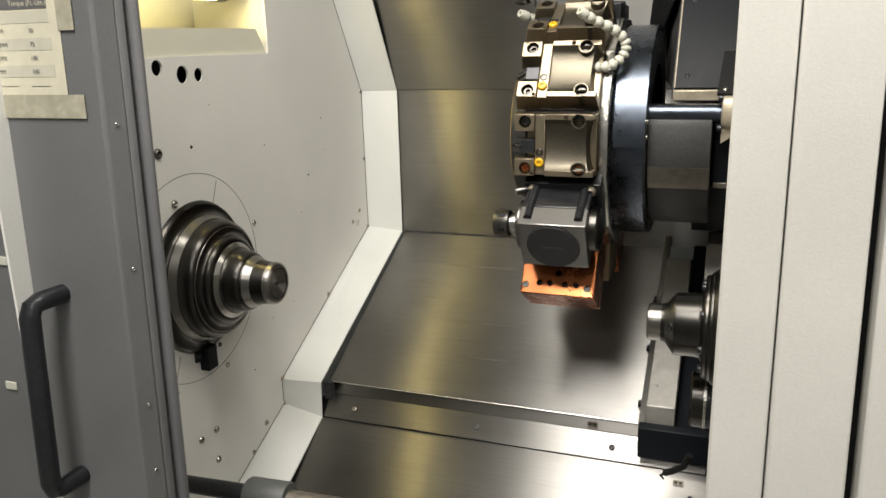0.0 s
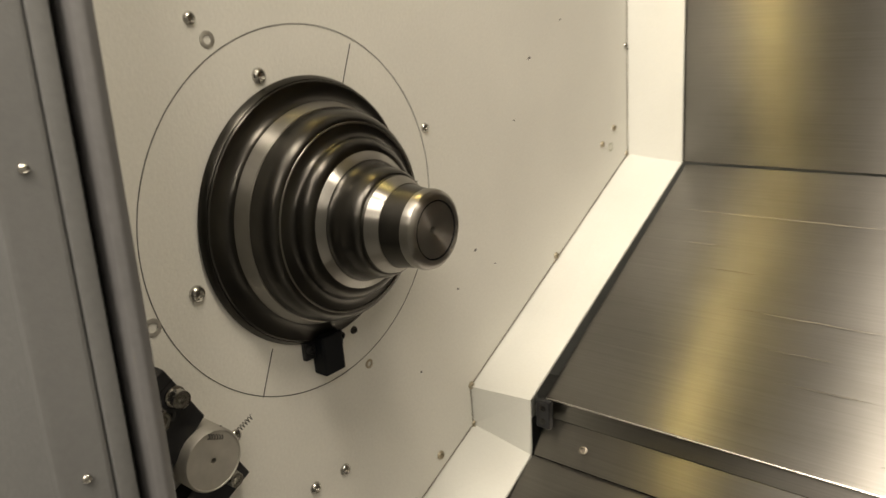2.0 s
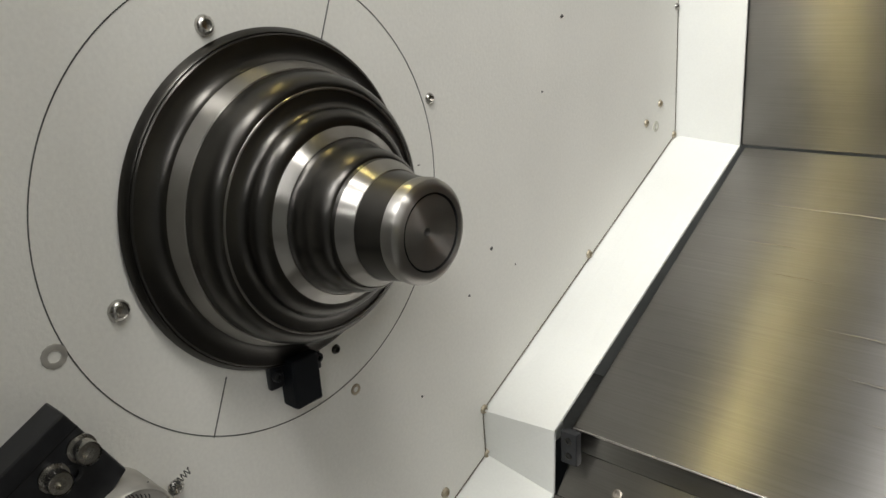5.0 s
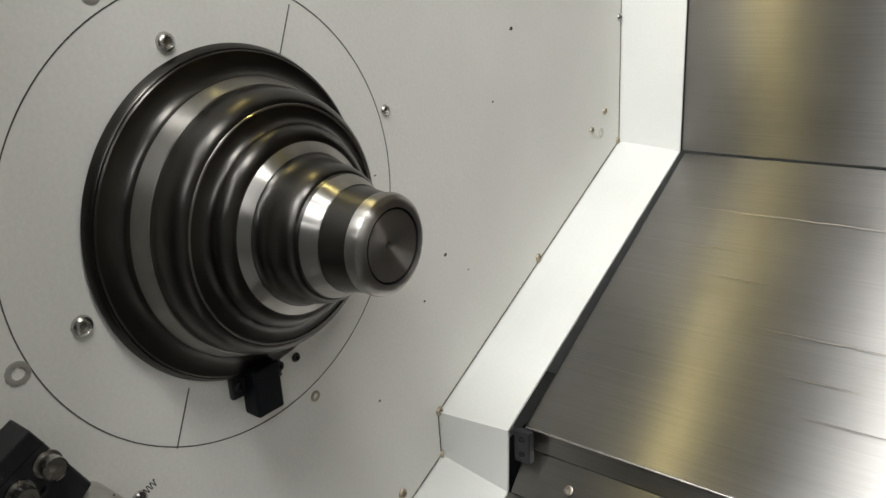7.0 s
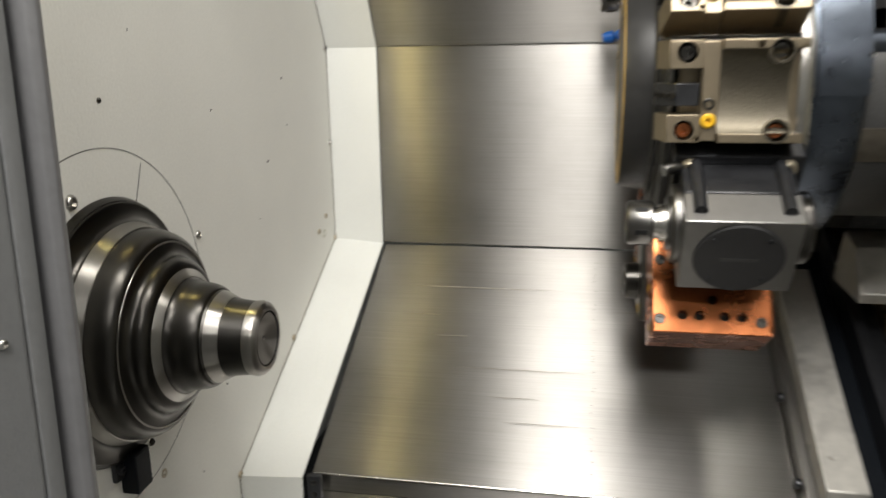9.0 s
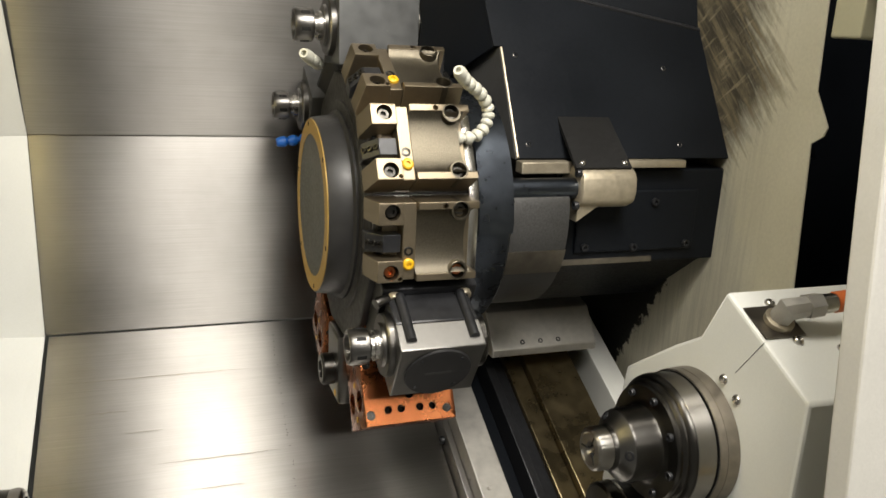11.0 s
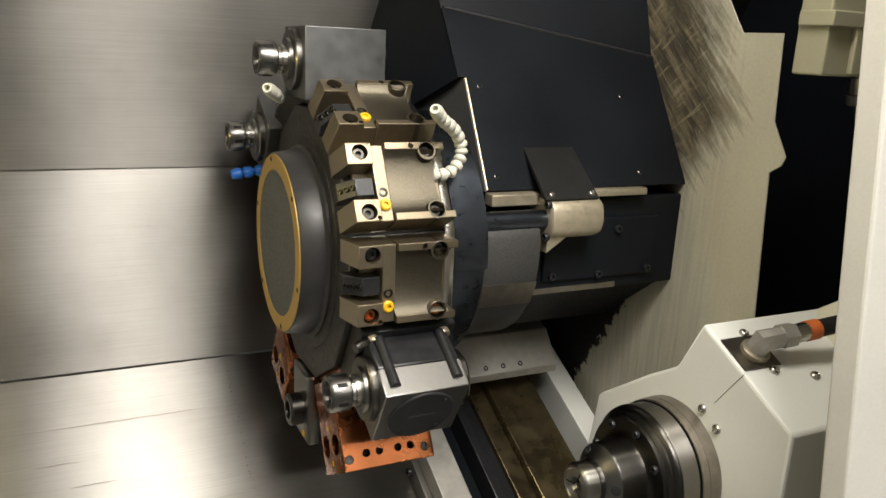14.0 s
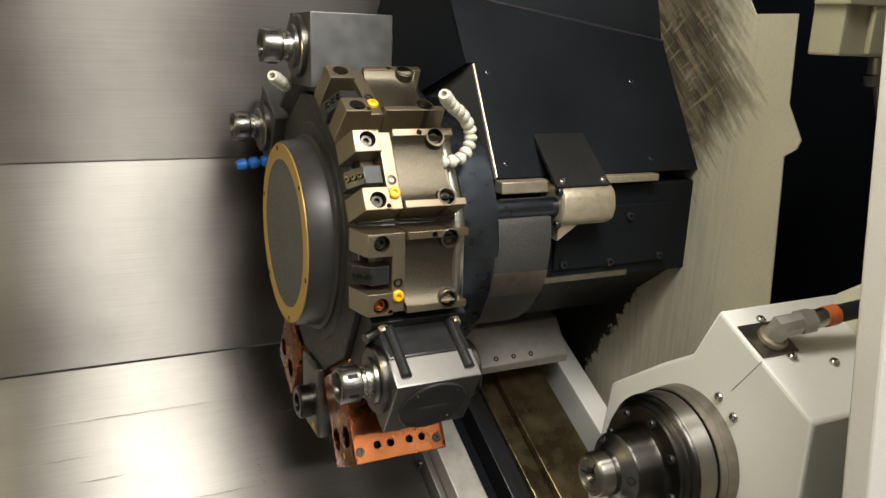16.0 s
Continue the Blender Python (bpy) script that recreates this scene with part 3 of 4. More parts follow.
def value_sheet():
    """Printed sheet in a clear sleeve, taped to the door."""
    t = thing("torque_chart", "yellowed printed torque chart taped to the door", "paper chart")
    t.matrix_world = Matrix.Translation((0, 1.0285, 1.27)) @ pose(0, 0, 0, -1.5)
    part("sheet", boxm(-0.85, -0.570, -0.0012, -0.0004, 0.192, 0.345, 0), PAPER, t)
    part("tape", boxm(-0.86, -0.545, -0.0022, -0.0014, 0.168, 0.196, 0), TAPE, t, "clear brown-edged tape")
    part("tape", boxm(-0.572, -0.548, -0.0022, -0.0014, 0.27, 0.345, 0), TAPE, t)
    part("heading", boxm(-0.84, -0.586, -0.0018, -0.0012, 0.296, 0.311, 0), INK, t, "black heading band")
    for i in range(3):
        part("stripe", boxm(-0.84, -0.585, -0.0016, -0.0012, 0.280 - i * 0.0315, 0.294 - i * 0.0315, 0), STRIPE, t)

    def words(text, x, z, size, mat):
        cu = bpy.data.curves.new("lettering", "FONT")
        cu.body, cu.size, cu.align_x = text, size, "CENTER"
        ob = new("lettering", cu)
        ob.data.materials.append(mat)
        dg = bpy.context.evaluated_depsgraph_get()
        me = bpy.data.meshes.new_from_object(ob.evaluated_get(dg))
        bpy.data.objects.remove(ob)
        o = new("lettering", me)
        o.parent = t
        o.matrix_basis = pose(x, -0.0022, z, 90)
    words("Torque (Ft.-Lbs.)", -0.615, 0.300, 0.0085, PAPER)
    words("Size", -0.676, 0.300, 0.0085, PAPER)
    for i, (a, b) in enumerate((("or 8MM", ""), ("or 10MM", "50"), ('2" or 14MM', "75"), ("or 17MM", "100"), ("40MM", "100"))):
        z = 0.285 - i * 0.0160
        words(a, -0.672, z, 0.0075, INK)
        if b:
            words(b, -0.614, z, 0.0075, INK)
    for x in (-0.66, -0.61):
        part("bar", boxm(x - 0.015, x + 0.015, -0.0017, -0.0012, 0.206, 0.2065, 0), INK, t)
    return t


value_sheet()


# ---- main spindle ----
def spindle():
    t = thing("main_spindle", "dark stepped steel spindle nose with bright rings", "spindle", at=(FACE, AXY, AXZ))

    t.matrix_world = Matrix.Translation((FACE, 1.3646, AXZ + 0.0015)) @ pose(0, 0, 0, 0, 0, 1.0)

    def body(name, rows, mat, label=""):
        # a plain run of turned steps
        return part(name, turned(rows, 128), mat, t, label, 28)

    def bead(x0, r0, x1, r1, k=12):
        """A rounded shoulder from (x0, r0) to (x1, r1)."""
        return [(x0 + (x1 - x0) * math.sin(i / k * math.pi / 2), r1 + (r0 - r1) * math.cos(i / k * math.pi / 2)) for i in range(k + 1)]

    def fillet(x0, r0, x1, r1, k=8):
        """A hollow corner from a face at (x0, r0) to a wall at (x1, r1)."""
        return [(x1 - (x1 - x0) * math.cos(i / k * math.pi / 2), r0 + (r1 - r0) * math.sin(i / k * math.pi / 2)) for i in range(k + 1)]
    body("flange", [(0.0, 0.1326), (0.0012, 0.1330), (0.0075, 0.1300), (0.0082, 0.1291), (0.0080, 0.1284), (0.0090, 0.1281)] + fillet(0.0098, 0.127, 0.0185, 0.1085) + [(0.020, 0.1083)], DARKSTEEL, "dark dished backing flange")
    body("ring", [(0.0180, 0.1082), (0.0191, 0.1088), (0.0322, 0.1040), (0.0326, 0.1030)], TURNED, "bright ground ring")
    body("step", [(0.0320, 0.1030), (0.0335, 0.1026)] + bead(0.0345, 0.1024, 0.0568, 0.0908) + [(0.0572, 0.0904)], DARKSTEEL)
    body("lip", [(0.0568, 0.0908), (0.0576, 0.0904), (0.0577, 0.0893), (0.0566, 0.0888)], TURNED)
    body("step", [(0.0566, 0.0890), (0.0572, 0.0850), (0.0580, 0.0815), (0.0592, 0.0790), (0.0610, 0.0772)] + bead(0.0628, 0.0762, 0.0732, 0.0650) + [(0.0737, 0.0641)], DARKSTEEL)
    body("ring", [(0.0733, 0.0646), (0.0739, 0.0641), (0.0790, 0.0569), (0.0788, 0.0560)], TURNED, "bright ground ring")
    body("step", [(0.0788, 0.0565), (0.0796, 0.0552), (0.0815, 0.0538), (0.0850, 0.0526)] + bead(0.0890, 0.0520, 0.1092, 0.0450) + [(0.1121, 0.0438)], DARKSTEEL)
    body("ring", [(0.1115, 0.0436), (0.1121, 0.0443), (0.1235, 0.0386), (0.1238, 0.0378)], TURNED, "bright ground ring")
    body("neck", [(0.1233, 0.0380), (0.1300, 0.0368), (0.1445, 0.0352), (0.1450, 0.0340)], DARKSTEEL)
    body("nose_ring", [(0.1446, 0.0345), (0.1453, 0.0356), (0.1510, 0.0361), (0.1545, 0.0349), (0.1567, 0.0325), (0.1575, 0.0298), (0.1573, 0.0266)], TURNED, "bright worn nose ring")
    body("groove", [(0.1574, 0.0267), (0.1550, 0.0265), (0.1550, 0.0254), (0.1568, 0.0252)], RUBBER)
    body("plug", [(0.1548, 0.0253), (0.1566, 0.0250), (0.1568, 0.0240), (0.1530, 0.0034), (0.1530, 0.0030), (0.140, 0.0029)], TURNED, "dished steel collet plug with centre hole")
    body("centre_hole", [(0.1528, 0.0031), (0.142, 0.0030), (0.142, 0.0)], RUBBER)
    return t


spindle()


def sensor():
    t = thing("proximity_bracket", "small black bracket screwed below the spindle flange", "bracket", at=(FACE, 1.353, 0.987))
    part("plate", boxm(0, 0.006, -0.026, 0.026, -0.002, 0.024, 0.0015), BLACKSTEEL, t)
    part("hood", boxm(0, 0.019, -0.013, 0.014, -0.021, 0.022, 0.002), BLACK, t)
    screw(t, (0.006, -0.020, 0.010), (1, 0, 0), 0.0045, "cap", BLACKSTEEL)
    screw(t, (0.006, 0.021, 0.010), (1, 0, 0), 0.0045, "cap", BLACKSTEEL)
    return t


sensor()


def probe_block():
    t = thing("probe_block", "dark steel block with socket screws beside a steel puck", "mounting block", at=(FACE, 1.166, 1.050))
    u, v = Vector((0, -0.885, -0.465)), Vector((0, 0.465, -0.885))

    def at(a, b, x=0.0):
        return u * a + v * b + Vector((x, 0, 0))
    bm = prism([(p.y, p.z) for p in (at(0, 0), at(0.095, 0), at(0.095, 0.085), at(0, 0.064))], 0, 0.026, "x", 0.0015)
    part("block", bm, BLACKSTEEL, t)
    lip = prism([(p.y, p.z) for p in (at(0, 0.0125), at(0.095, 0.0125), at(0.095, 0.0133), at(0, 0.0133))], 0.0255, 0.0264, "x")
    part("groove", lip, RUBBER, t)
    for a, b in ((0.008, 0.026), (0.0305, 0.0265)):
        part("washer", turned([(0, 0.0095), (0.002, 0.0095), (0.002, 0)], 24, frame_of(at(a, b, 0.026), (1, 0, 0))), BRIGHT, t)
        part("spacer", turned([(0, 0.0078), (0.010, 0.0078)], 24, frame_of(at(a, b, 0.028), (1, 0, 0))), BRIGHT, t)
        screw(t, at(a, b, 0.030), (1, 0, 0), 0.0078, "cap", BRIGHT)
    screw(t, at(0.022, 0.0345, 0.0262), (1, 0, 0), 0.0065, "flat", BLACKSTEEL)
    puck = turned([(0, 0.0285), (0.036, 0.0285), (0.038, 0.0272), (0.038, 0.0265), (0.037, 0.026), (0.037, 0.0026), (0.030, 0.0024), (0.030, 0)], 48, Matrix.Translation((0, 0.0235, -0.094)))
    part("puck", puck, WORNSTEEL, t, "bright turned steel puck with centre hole")
    foot = prism([(p.y, p.z) for p in (at(0.003, 0.112), at(0.062, 0.112), at(0.062, 0.152), at(0.003, 0.152))], 0, 0.020, "x", 0.0015)
    part("foot", foot, BLACKSTEEL, t)
    part("spacer", turned([(0, 0.0072), (0.006, 0.0072)], 24, frame_of(at(0.0185, 0.136, 0.020), (1, 0, 0))), BRIGHT, t)
    screw(t, at(0.0185, 0.136, 0.024), (1, 0, 0), 0.0070, "cap", BRIGHT)
    return t


probe_block()

# ---- turret ----
TY, TZ = 1.742, 1.349
A0 = 1.0


def station(k):
    """Pose of the turret's station k: its outward side is -y, up along the rim is z."""
    return pose(0, TY, TZ, -(A0 + 30 * k))


def turret():
    t = thing("turret", "twelve-station lathe turret with dark cap and ochre ring", "tool turret", at=(0, TY, TZ))
    drum = [(0.188 / math.cos(radians(15)) * math.cos(radians(30 * i + 15 - A0)), 0.188 / math.cos(radians(15)) * math.sin(radians(30 * i + 15 - A0))) for i in range(12)]
    # The black also puts the shade of the gaps between holders into colour.
    part("drum", prism(drum, -0.143, -0.0165, bevel=0.0025), CAPBLACK, t, "dark twelve-sided drum with the shade between holders coloured in")
    rim = [(y * 1.045, z * 1.045) for y, z in drum]
    part("rim_plate", prism(rim, -0.0195, -0.0045, bevel=0.0015), BRIGHT, t, "bright steel rim plate")
    part("face_flange", turned([(-0.142, 0.152), (-0.1455, 0.150), (-0.1458, 0.10)], 64), CAPBLACK, t)
    part("cap", turned([(-0.144, 0.136), (-0.149, 0.136), (-0.152, 0.130), (-0.181, 0.126), (-0.183, 0.1245), (-0.183, 0.100)], 96), CAPBLACK, t, "black turned cap")
    part("ring", turned([(-0.1825, 0.1235), (-0.1842, 0.123), (-0.1842, 0.102), (-0.1825, 0.1015)], 96), GOLD, t, "ochre painted ring")
    part("disc", turned([(-0.1825, 0.1015), (-0.1838, 0.1012), (-0.1838, 0)], 96), GREYCAP, t, "matt dark grey disc")
    for a in range(0, 360, 60):
        c, s = math.cos(radians(a + 17)), math.sin(radians(a + 17))
        hole(t, (-0.184, 0.117 * c, 0.117 * s), (-1, 0, 0), 0.0035)
    part("ring_plate", turned([(-0.004, 0.15), (-0.004, 0.178), (0.000, 0.180), (0.048, 0.180), (0.052, 0.176), (0.052, 0.12)], 96), BLUED, t, "blue-black hardened ring plate")
    # raised sleeve on the upper part of the ring plate
    bm = bmesh.new()
    n = 40
    rows = []
    for i in range(n + 1):
        a = radians(-1 + 130 * i / n)
        rows.append([bm.verts.new((x, -r * math.cos(a), r * math.sin(a))) for x, r in ((0.002, 0.1795), (0.002, 0.1855), (0.051, 0.1855), (0.051, 0.1795))])
    for p, q in zip(rows, rows[1:]):
        for i in range(4):
            bm.faces.new((p[i], p[(i + 1) % 4], q[(i + 1) % 4], q[i]))
    bm.faces.new(rows[0])
    bm.faces.new(rows[-1][::-1])
    part("sleeve", bm, BLUED, t, "polished blue-black guard sleeve")
    arc = [(-0.158 * math.cos(radians(a)), 0.158 * math.sin(radians(a))) for a in range(14, -120, -4)]
    part("gear_case", prism(arc + [(0.04, -0.05), (0.0, 0.038)], 0.0525, 0.150, "x", 0.003), CASTGREY, t, "rough grey cast gear case")
    band = [(-0.1592 * math.cos(radians(a)), 0.1592 * math.sin(radians(a))) for a in range(-14, -30, -2)]
    part("bare_band", prism(band + [(-0.12, -0.065), (-0.13, -0.03)], 0.054, 0.1495, "x"), OILY, t, "bare worn metal band")
    for z in (0.0, 0.024):
        screw(t, (0.051, -0.172, z + 0.012), (1, 0, 0), 0.004, "cap", BRIGHT)
    return t


turret()


def local_tool(name, label, category, group, k):
    t = thing(name, label, category, group)
    t.matrix_world = station(k)
    return t


def boring_holder(k):
    """Boring-bar holder: forked nose with a wedge, cast saddle, four screws and a yellow plug."""
    t = local_tool("boring_holder", "nickel plated boring holder with cast saddle and yellow plug", "tool holder", "turret tool holders", k)
    R, H, X = -0.236, 0.0490, -0.008
    part("base", boxm(-0.125 + X, -0.012 + X, -0.205, -0.186, -0.0475, 0.0475, 0.002), NICKEL, t)
    part("foot_plate", boxm(-0.142, -0.018, -0.1925, -0.1875, -0.0495, 0.0495, 0.0008), RINGS, t, "bright ground foot plate")
    screws = ((-0.1215 + X, 0.0370), (-0.1215 + X, -0.0370), (-0.036 + X, 0.0385), (-0.036 + X, -0.0375))
    for s in (1, -1):
        # fork arm, bevelled towards the nose
        poly = [(-0.144 + X, -0.188), (-0.147 + X, -0.194), (-0.1385 + X, R), (-0.1065 + X, R), (-0.1065 + X, -0.188)]
        z0, z1 = (0.0215, H) if s > 0 else (-H, -0.0215)
        arm = part("fork_arm", prism(poly, z0, z1, "z", 0.0012), NICKEL, t)
        x, z = screws[0] if s > 0 else screws[1]
        bored(arm, [((x, R, z), (0, -1, 0), 0.0098, 0.017)] + ([((-0.1102 + X, R, -0.0448), (0, -1, 0), 0.0028, 0.01)] if s < 0 else []))
    part("bridge", boxm(-0.1065 + X, -0.090 + X, R + 0.006, -0.188, -H + 0.001, H - 0.001, 0.0015), NICKEL, t)
    part("floor", boxm(-0.130 + X, -0.1065 + X, -0.200, -0.188, -0.0215, 0.0215, 0.0), RUBBER, t)
    part("wedge", prism([(-0.148 + X, -0.192), (-0.148 + X, -0.208), (-0.130 + X, -0.2265), (-0.108 + X, -0.2265), (-0.108 + X, -0.192)], -0.014, 0.008, "z", 0.001), BLACKSTEEL, t, "black clamping wedge")
    n = Vector((-0.717, -0.697, 0)).normalized()
    for i in range(3):
        screw(t, Vector((-0.1445 + X + 0.0060 * i, -0.2116 - 0.0062 * i, -0.003)), n, 0.0036, "cap", DARKSTEEL)
    # saddle: concave cast body between two rails
    bm = bmesh.new()
    rows = []
    steps = 16
    for i in range(steps + 1):
        z = -0.0395 + 0.079 * i / steps
        dip = 0.013 * math.sqrt(max(0.0, 1 - (z / 0.0396) ** 2))
        rows.append([bm.verts.new(v) for v in ((-0.090 + X, R + dip, z), (-0.019 + X - 0.55 * dip, R + dip, z), (-0.012 + X - 0.55 * dip, -0.188, z), (-0.090 + X, -0.188, z))])
    for p, q in zip(rows, rows[1:]):
        for i in range(4):
            bm.faces.new((p[i], p[(i + 1) % 4], q[(i + 1) % 4], q[i]))
    bm.faces.new(rows[0])
    bm.faces.new(rows[-1][::-1])
    part("saddle", bm, CAST, t, "sandblasted cast saddle", 40)
    for s in (1, -1):
        rail = part("rail", boxm(-0.0895 + X, -0.012 + X, R - 0.0004, -0.188, min(s * 0.0396, s * H), max(s * 0.0396, s * H), 0.0010), NICKEL, t)
        # lug that carries the rear screw, let into the saddle
        lug = part("lug", turned([(-0.03, 0.0122), (0.0, 0.0122), (0.0006, 0.0116), (0.0006, 0)], 28, frame_of((screws[2][0], R, s * 0.0375), (0, -1, 0))), CAST, t)
        x, z = screws[2] if s > 0 else screws[3]
        for o in (rail, lug):
            bored(o, [((x, R, z), (0, -1, 0), 0.0098, 0.017)] + ([((-0.056 + X, R, 0.044), (0, -1, 0), 0.0036, 0.01)] if s > 0 and o is rail else []))
    for x, z in screws:
        copperish = z < 0 and k == 0
        # Black disc puts the shade deep in the screw bore into colour.
        part("bore_floor", turned([(-0.0165, 0.0096), (-0.0165, 0)], 20, frame_of((x, R, z), (0, -1, 0))), RUBBER, t)
        screw(t, (x, R + 0.0130, z), (0, -1, 0), 0.0074, "cap", COPPER if copperish else DARKSTEEL)
    plug = turned([(0, 0.0072), (0.003, 0.0072), (0.0045, 0.0055), (0.0045, 0.003), (0.002, 0.0028), (0.002, 0)], 20, frame_of((-0.099 + X, R + 0.006, -0.028), (0, -1, 0)))
    part("plug", plug, YELLOW, t, "yellow plastic plug")
    screw(t, (-0.099 + X, R + 0.006, -0.012), (0, -1, 0), 0.006, "flat", DARKSTEEL)
    return t


def collet_nut(t, x, y, z, r=0.022):
    """Slotted collet nut on its spindle, pointing to -x; x is the face it stands on."""
    m = Matrix.Translation((x - 0.052, y, z))
    part("spindle_sleeve", turned([(0.040, r * 0.86), (0.032, r * 0.86), (0.032, r * 0.72), (0.022, r * 0.72)], 40, m), BRIGHT, t)
    part("seal_flange", turned([(0.053, r * 1.78), (0.045, r * 1.78), (0.043, r * 1.7), (0.043, r * 1.25), (0.039, r * 1.2), (0.039, r * 0.7)], 48, m), NUTS, t, "ground seal flange")
    nut = part("collet_nut", turned([(0.026, r * 0.9), (0.024, r), (0.003, r), (0.0, r * 0.92), (0.0, r * 0.74), (0.004, r * 0.66), (0.016, r * 0.60)], 48, m), NUTS, t, "slotted steel collet nut")
    part("bore", turned([(0.016, r * 0.61), (0.016, 0)], 32, m), RUBBER, nut)
    for i in range(6):
        b = boxm(-0.0060, 0.0060, -0.0026, 0.0026, -0.0010, 0.0006, 0.0004)
        b.transform(m @ pose(0.014, 0, 0, i * 60 + 15) @ Matrix.Translation((0, 0, r)))
        part("slot", b, RUBBER, nut)


def live_holder(k, style):
    """Driven tool holder with a collet nut."""
    t = local_tool("driven_holder", "dark driven tool holder with round cap and collet nut" if style == "wedge" else "plain ground driven tool holder with collet nut", "tool holder", "turret tool holders", k)
    part("base", boxm(-0.135, -0.010, -0.222, -0.190, -0.055, 0.055, 0.002), BLACKSTEEL, t)
    if style == "wedge":
        part("neck", boxm(-0.118, -0.030, -0.225, -0.200, -0.040, 0.040, 0.002), BLACKSTEEL, t)
        poly = [(-0.222, 0.046), (-0.270, 0.047), (-0.270, -0.047), (-0.222, -0.046)]
        part("body", prism(poly, -0.128, -0.022, "x", 0.003), BLACKSTEEL, t, "matt black upper body")
        end = prism([(-0.2695, 0.0465), (-0.3075, 0.0425), (-0.3075, -0.0465), (-0.2695, -0.0465)], -0.129, -0.021, "x", 0.0018)
        part("end_block", end, ENDGREY, t, "satin grey steel end block")
        part("cap", turned([(0, 0.0425), (0.002, 0.0425), (0.003, 0.0415), (0.003, 0)], 64, frame_of((-0.075, -0.3075, -0.003), (0, -1, 0))), CAPBLACK, t, "round dark grey cover cap")
        part("bar", boxm(-0.092, -0.058, -0.3107, -0.3100, -0.005, -0.001, 0), CASTGREY, t)
        for a in (45, 135, 225, 315):
            screw(t, (-0.075 + 0.036 * math.cos(radians(a)), -0.3105, -0.003 + 0.036 * math.sin(radians(a))), (0, -1, 0), 0.0026, "flat", BLACKSTEEL)
        for x in (-0.114, -0.034):
            part("rib", tube([(x, -0.226, 0.048), (x, -0.296, 0.0455)], 0.0065, 14), BLACKSTEEL, t)
        for x in (-0.12, -0.026):
            for z in (0.044, -0.044):
                screw(t, (x, -0.2225, z), (0, -1, 0), 0.008, "cap", BEIGE)
        collet_nut(t, -0.128, -0.262, 0.0, 0.0225)
        part("rear_cap", turned([(-0.022, 0.036), (-0.010, 0.036), (-0.007, 0.033), (-0.007, 0)], 40, Matrix.Translation((0, -0.264, 0))), DARKSTEEL, t)
        part("nozzle", tube([(-0.146, -0.236, 0.047), (-0.140, -0.233, 0.047), (-0.128, -0.227, 0.046)], [0.0062, 0.0066, 0.0055], 14), NUTS, t, "short grey coolant nozzle")
    else:
        part("body", boxm(-0.157, -0.047, -0.293, -0.200, -0.050, 0.050, 0.0012), DULLGREY, t, "scratched ground steel box")
        part("rear_cap", turned([(-0.047, 0.036), (-0.041, 0.036), (-0.039, 0.033), (-0.039, 0)], 40, Matrix.Translation((0, -0.255, 0))), DARKSTEEL, t)
        collet_nut(t, -0.157, -0.250, 0.0, 0.0225)
    return t


def copper_holder(k):
    """Bronze block holder with a row of tapped holes."""
    t = local_tool("bronze_holder", "copper coloured bronze block holder with tapped holes", "tool holder", "turret tool holders", k)
    blk = part("block", boxm(-0.146, -0.020, -0.322, -0.198, -0.047, 0.042, 0.0015), COPPER, t)
    taps = [(-0.114, -0.302), (-0.096, -0.302), (-0.070, -0.302), (-0.052, -0.302), (-0.083, -0.284)]
    caps = [(-0.138, -0.307), (-0.032, -0.307), (-0.138, -0.240), (-0.032, -0.240)]
    bores = [((x, y, 0.042), (0, 0, 1), 0.0052, 0.012) for x, y in taps] + [((x, y, 0.042), (0, 0, 1), 0.0062, 0.006) for x, y in caps]
    bores += [((-0.146, -0.285, z), (-1, 0, 0), 0.0150, 0.03) for z in (-0.027, 0.018)]
    bored(blk, bores)
    part("foot", boxm(-0.135, -0.014, -0.199, -0.186, -0.0475, 0.0475, 0.001), COPPER, t)
    for x, y in caps:
        screw(t, (x, y, 0.0365), (0, 0, 1), 0.0056, "cap", DARKSTEEL)
    # Black discs darken the tapped holes and front bores as shade would.
    for x, y in taps:
        part("bore_floor", turned([(-0.0115, 0.005), (-0.0115, 0)], 16, frame_of((x, y, 0.042), (0, 0, 1))), RUBBER, t)
    for z in (-0.027, 0.018):
        part("bore_floor", turned([(-0.029, 0.0145), (-0.029, 0)], 24, frame_of((-0.146, -0.285, z), (-1, 0, 0))), RUBBER, t)
    for y, z in ((-0.262, -0.004), (-0.308, -0.004)):
        hole(t, (-0.146, y, z), (-1, 0, 0), 0.004, YELLOW, "plug")
    return t


def drill_holder(k):
    t = local_tool("drill_holder", "round steel drill holder on an empty clamp plate", "tool holder", "turret tool holders", k)
    part("plate", boxm(-0.150, -0.125, -0.300, -0.190, -0.040, 0.040, 0.006), NUTS, t)
    part("body", boxm(-0.125, -0.015, -0.270, -0.190, -0.050, 0.050, 0.003), NICKEL, t)
    part("sleeve", turned([(-0.150, 0.024), (-0.166, 0.024), (-0.169, 0.021), (-0.169, 0.014), (-0.150, 0.013)], 40, Matrix.Translation((0, -0.255, 0))), DARKSTEEL, t)
    hole(t, (-0.150, -0.288, 0.018), (-1, 0, 0), 0.006, YELLOW, "plug")
    return t


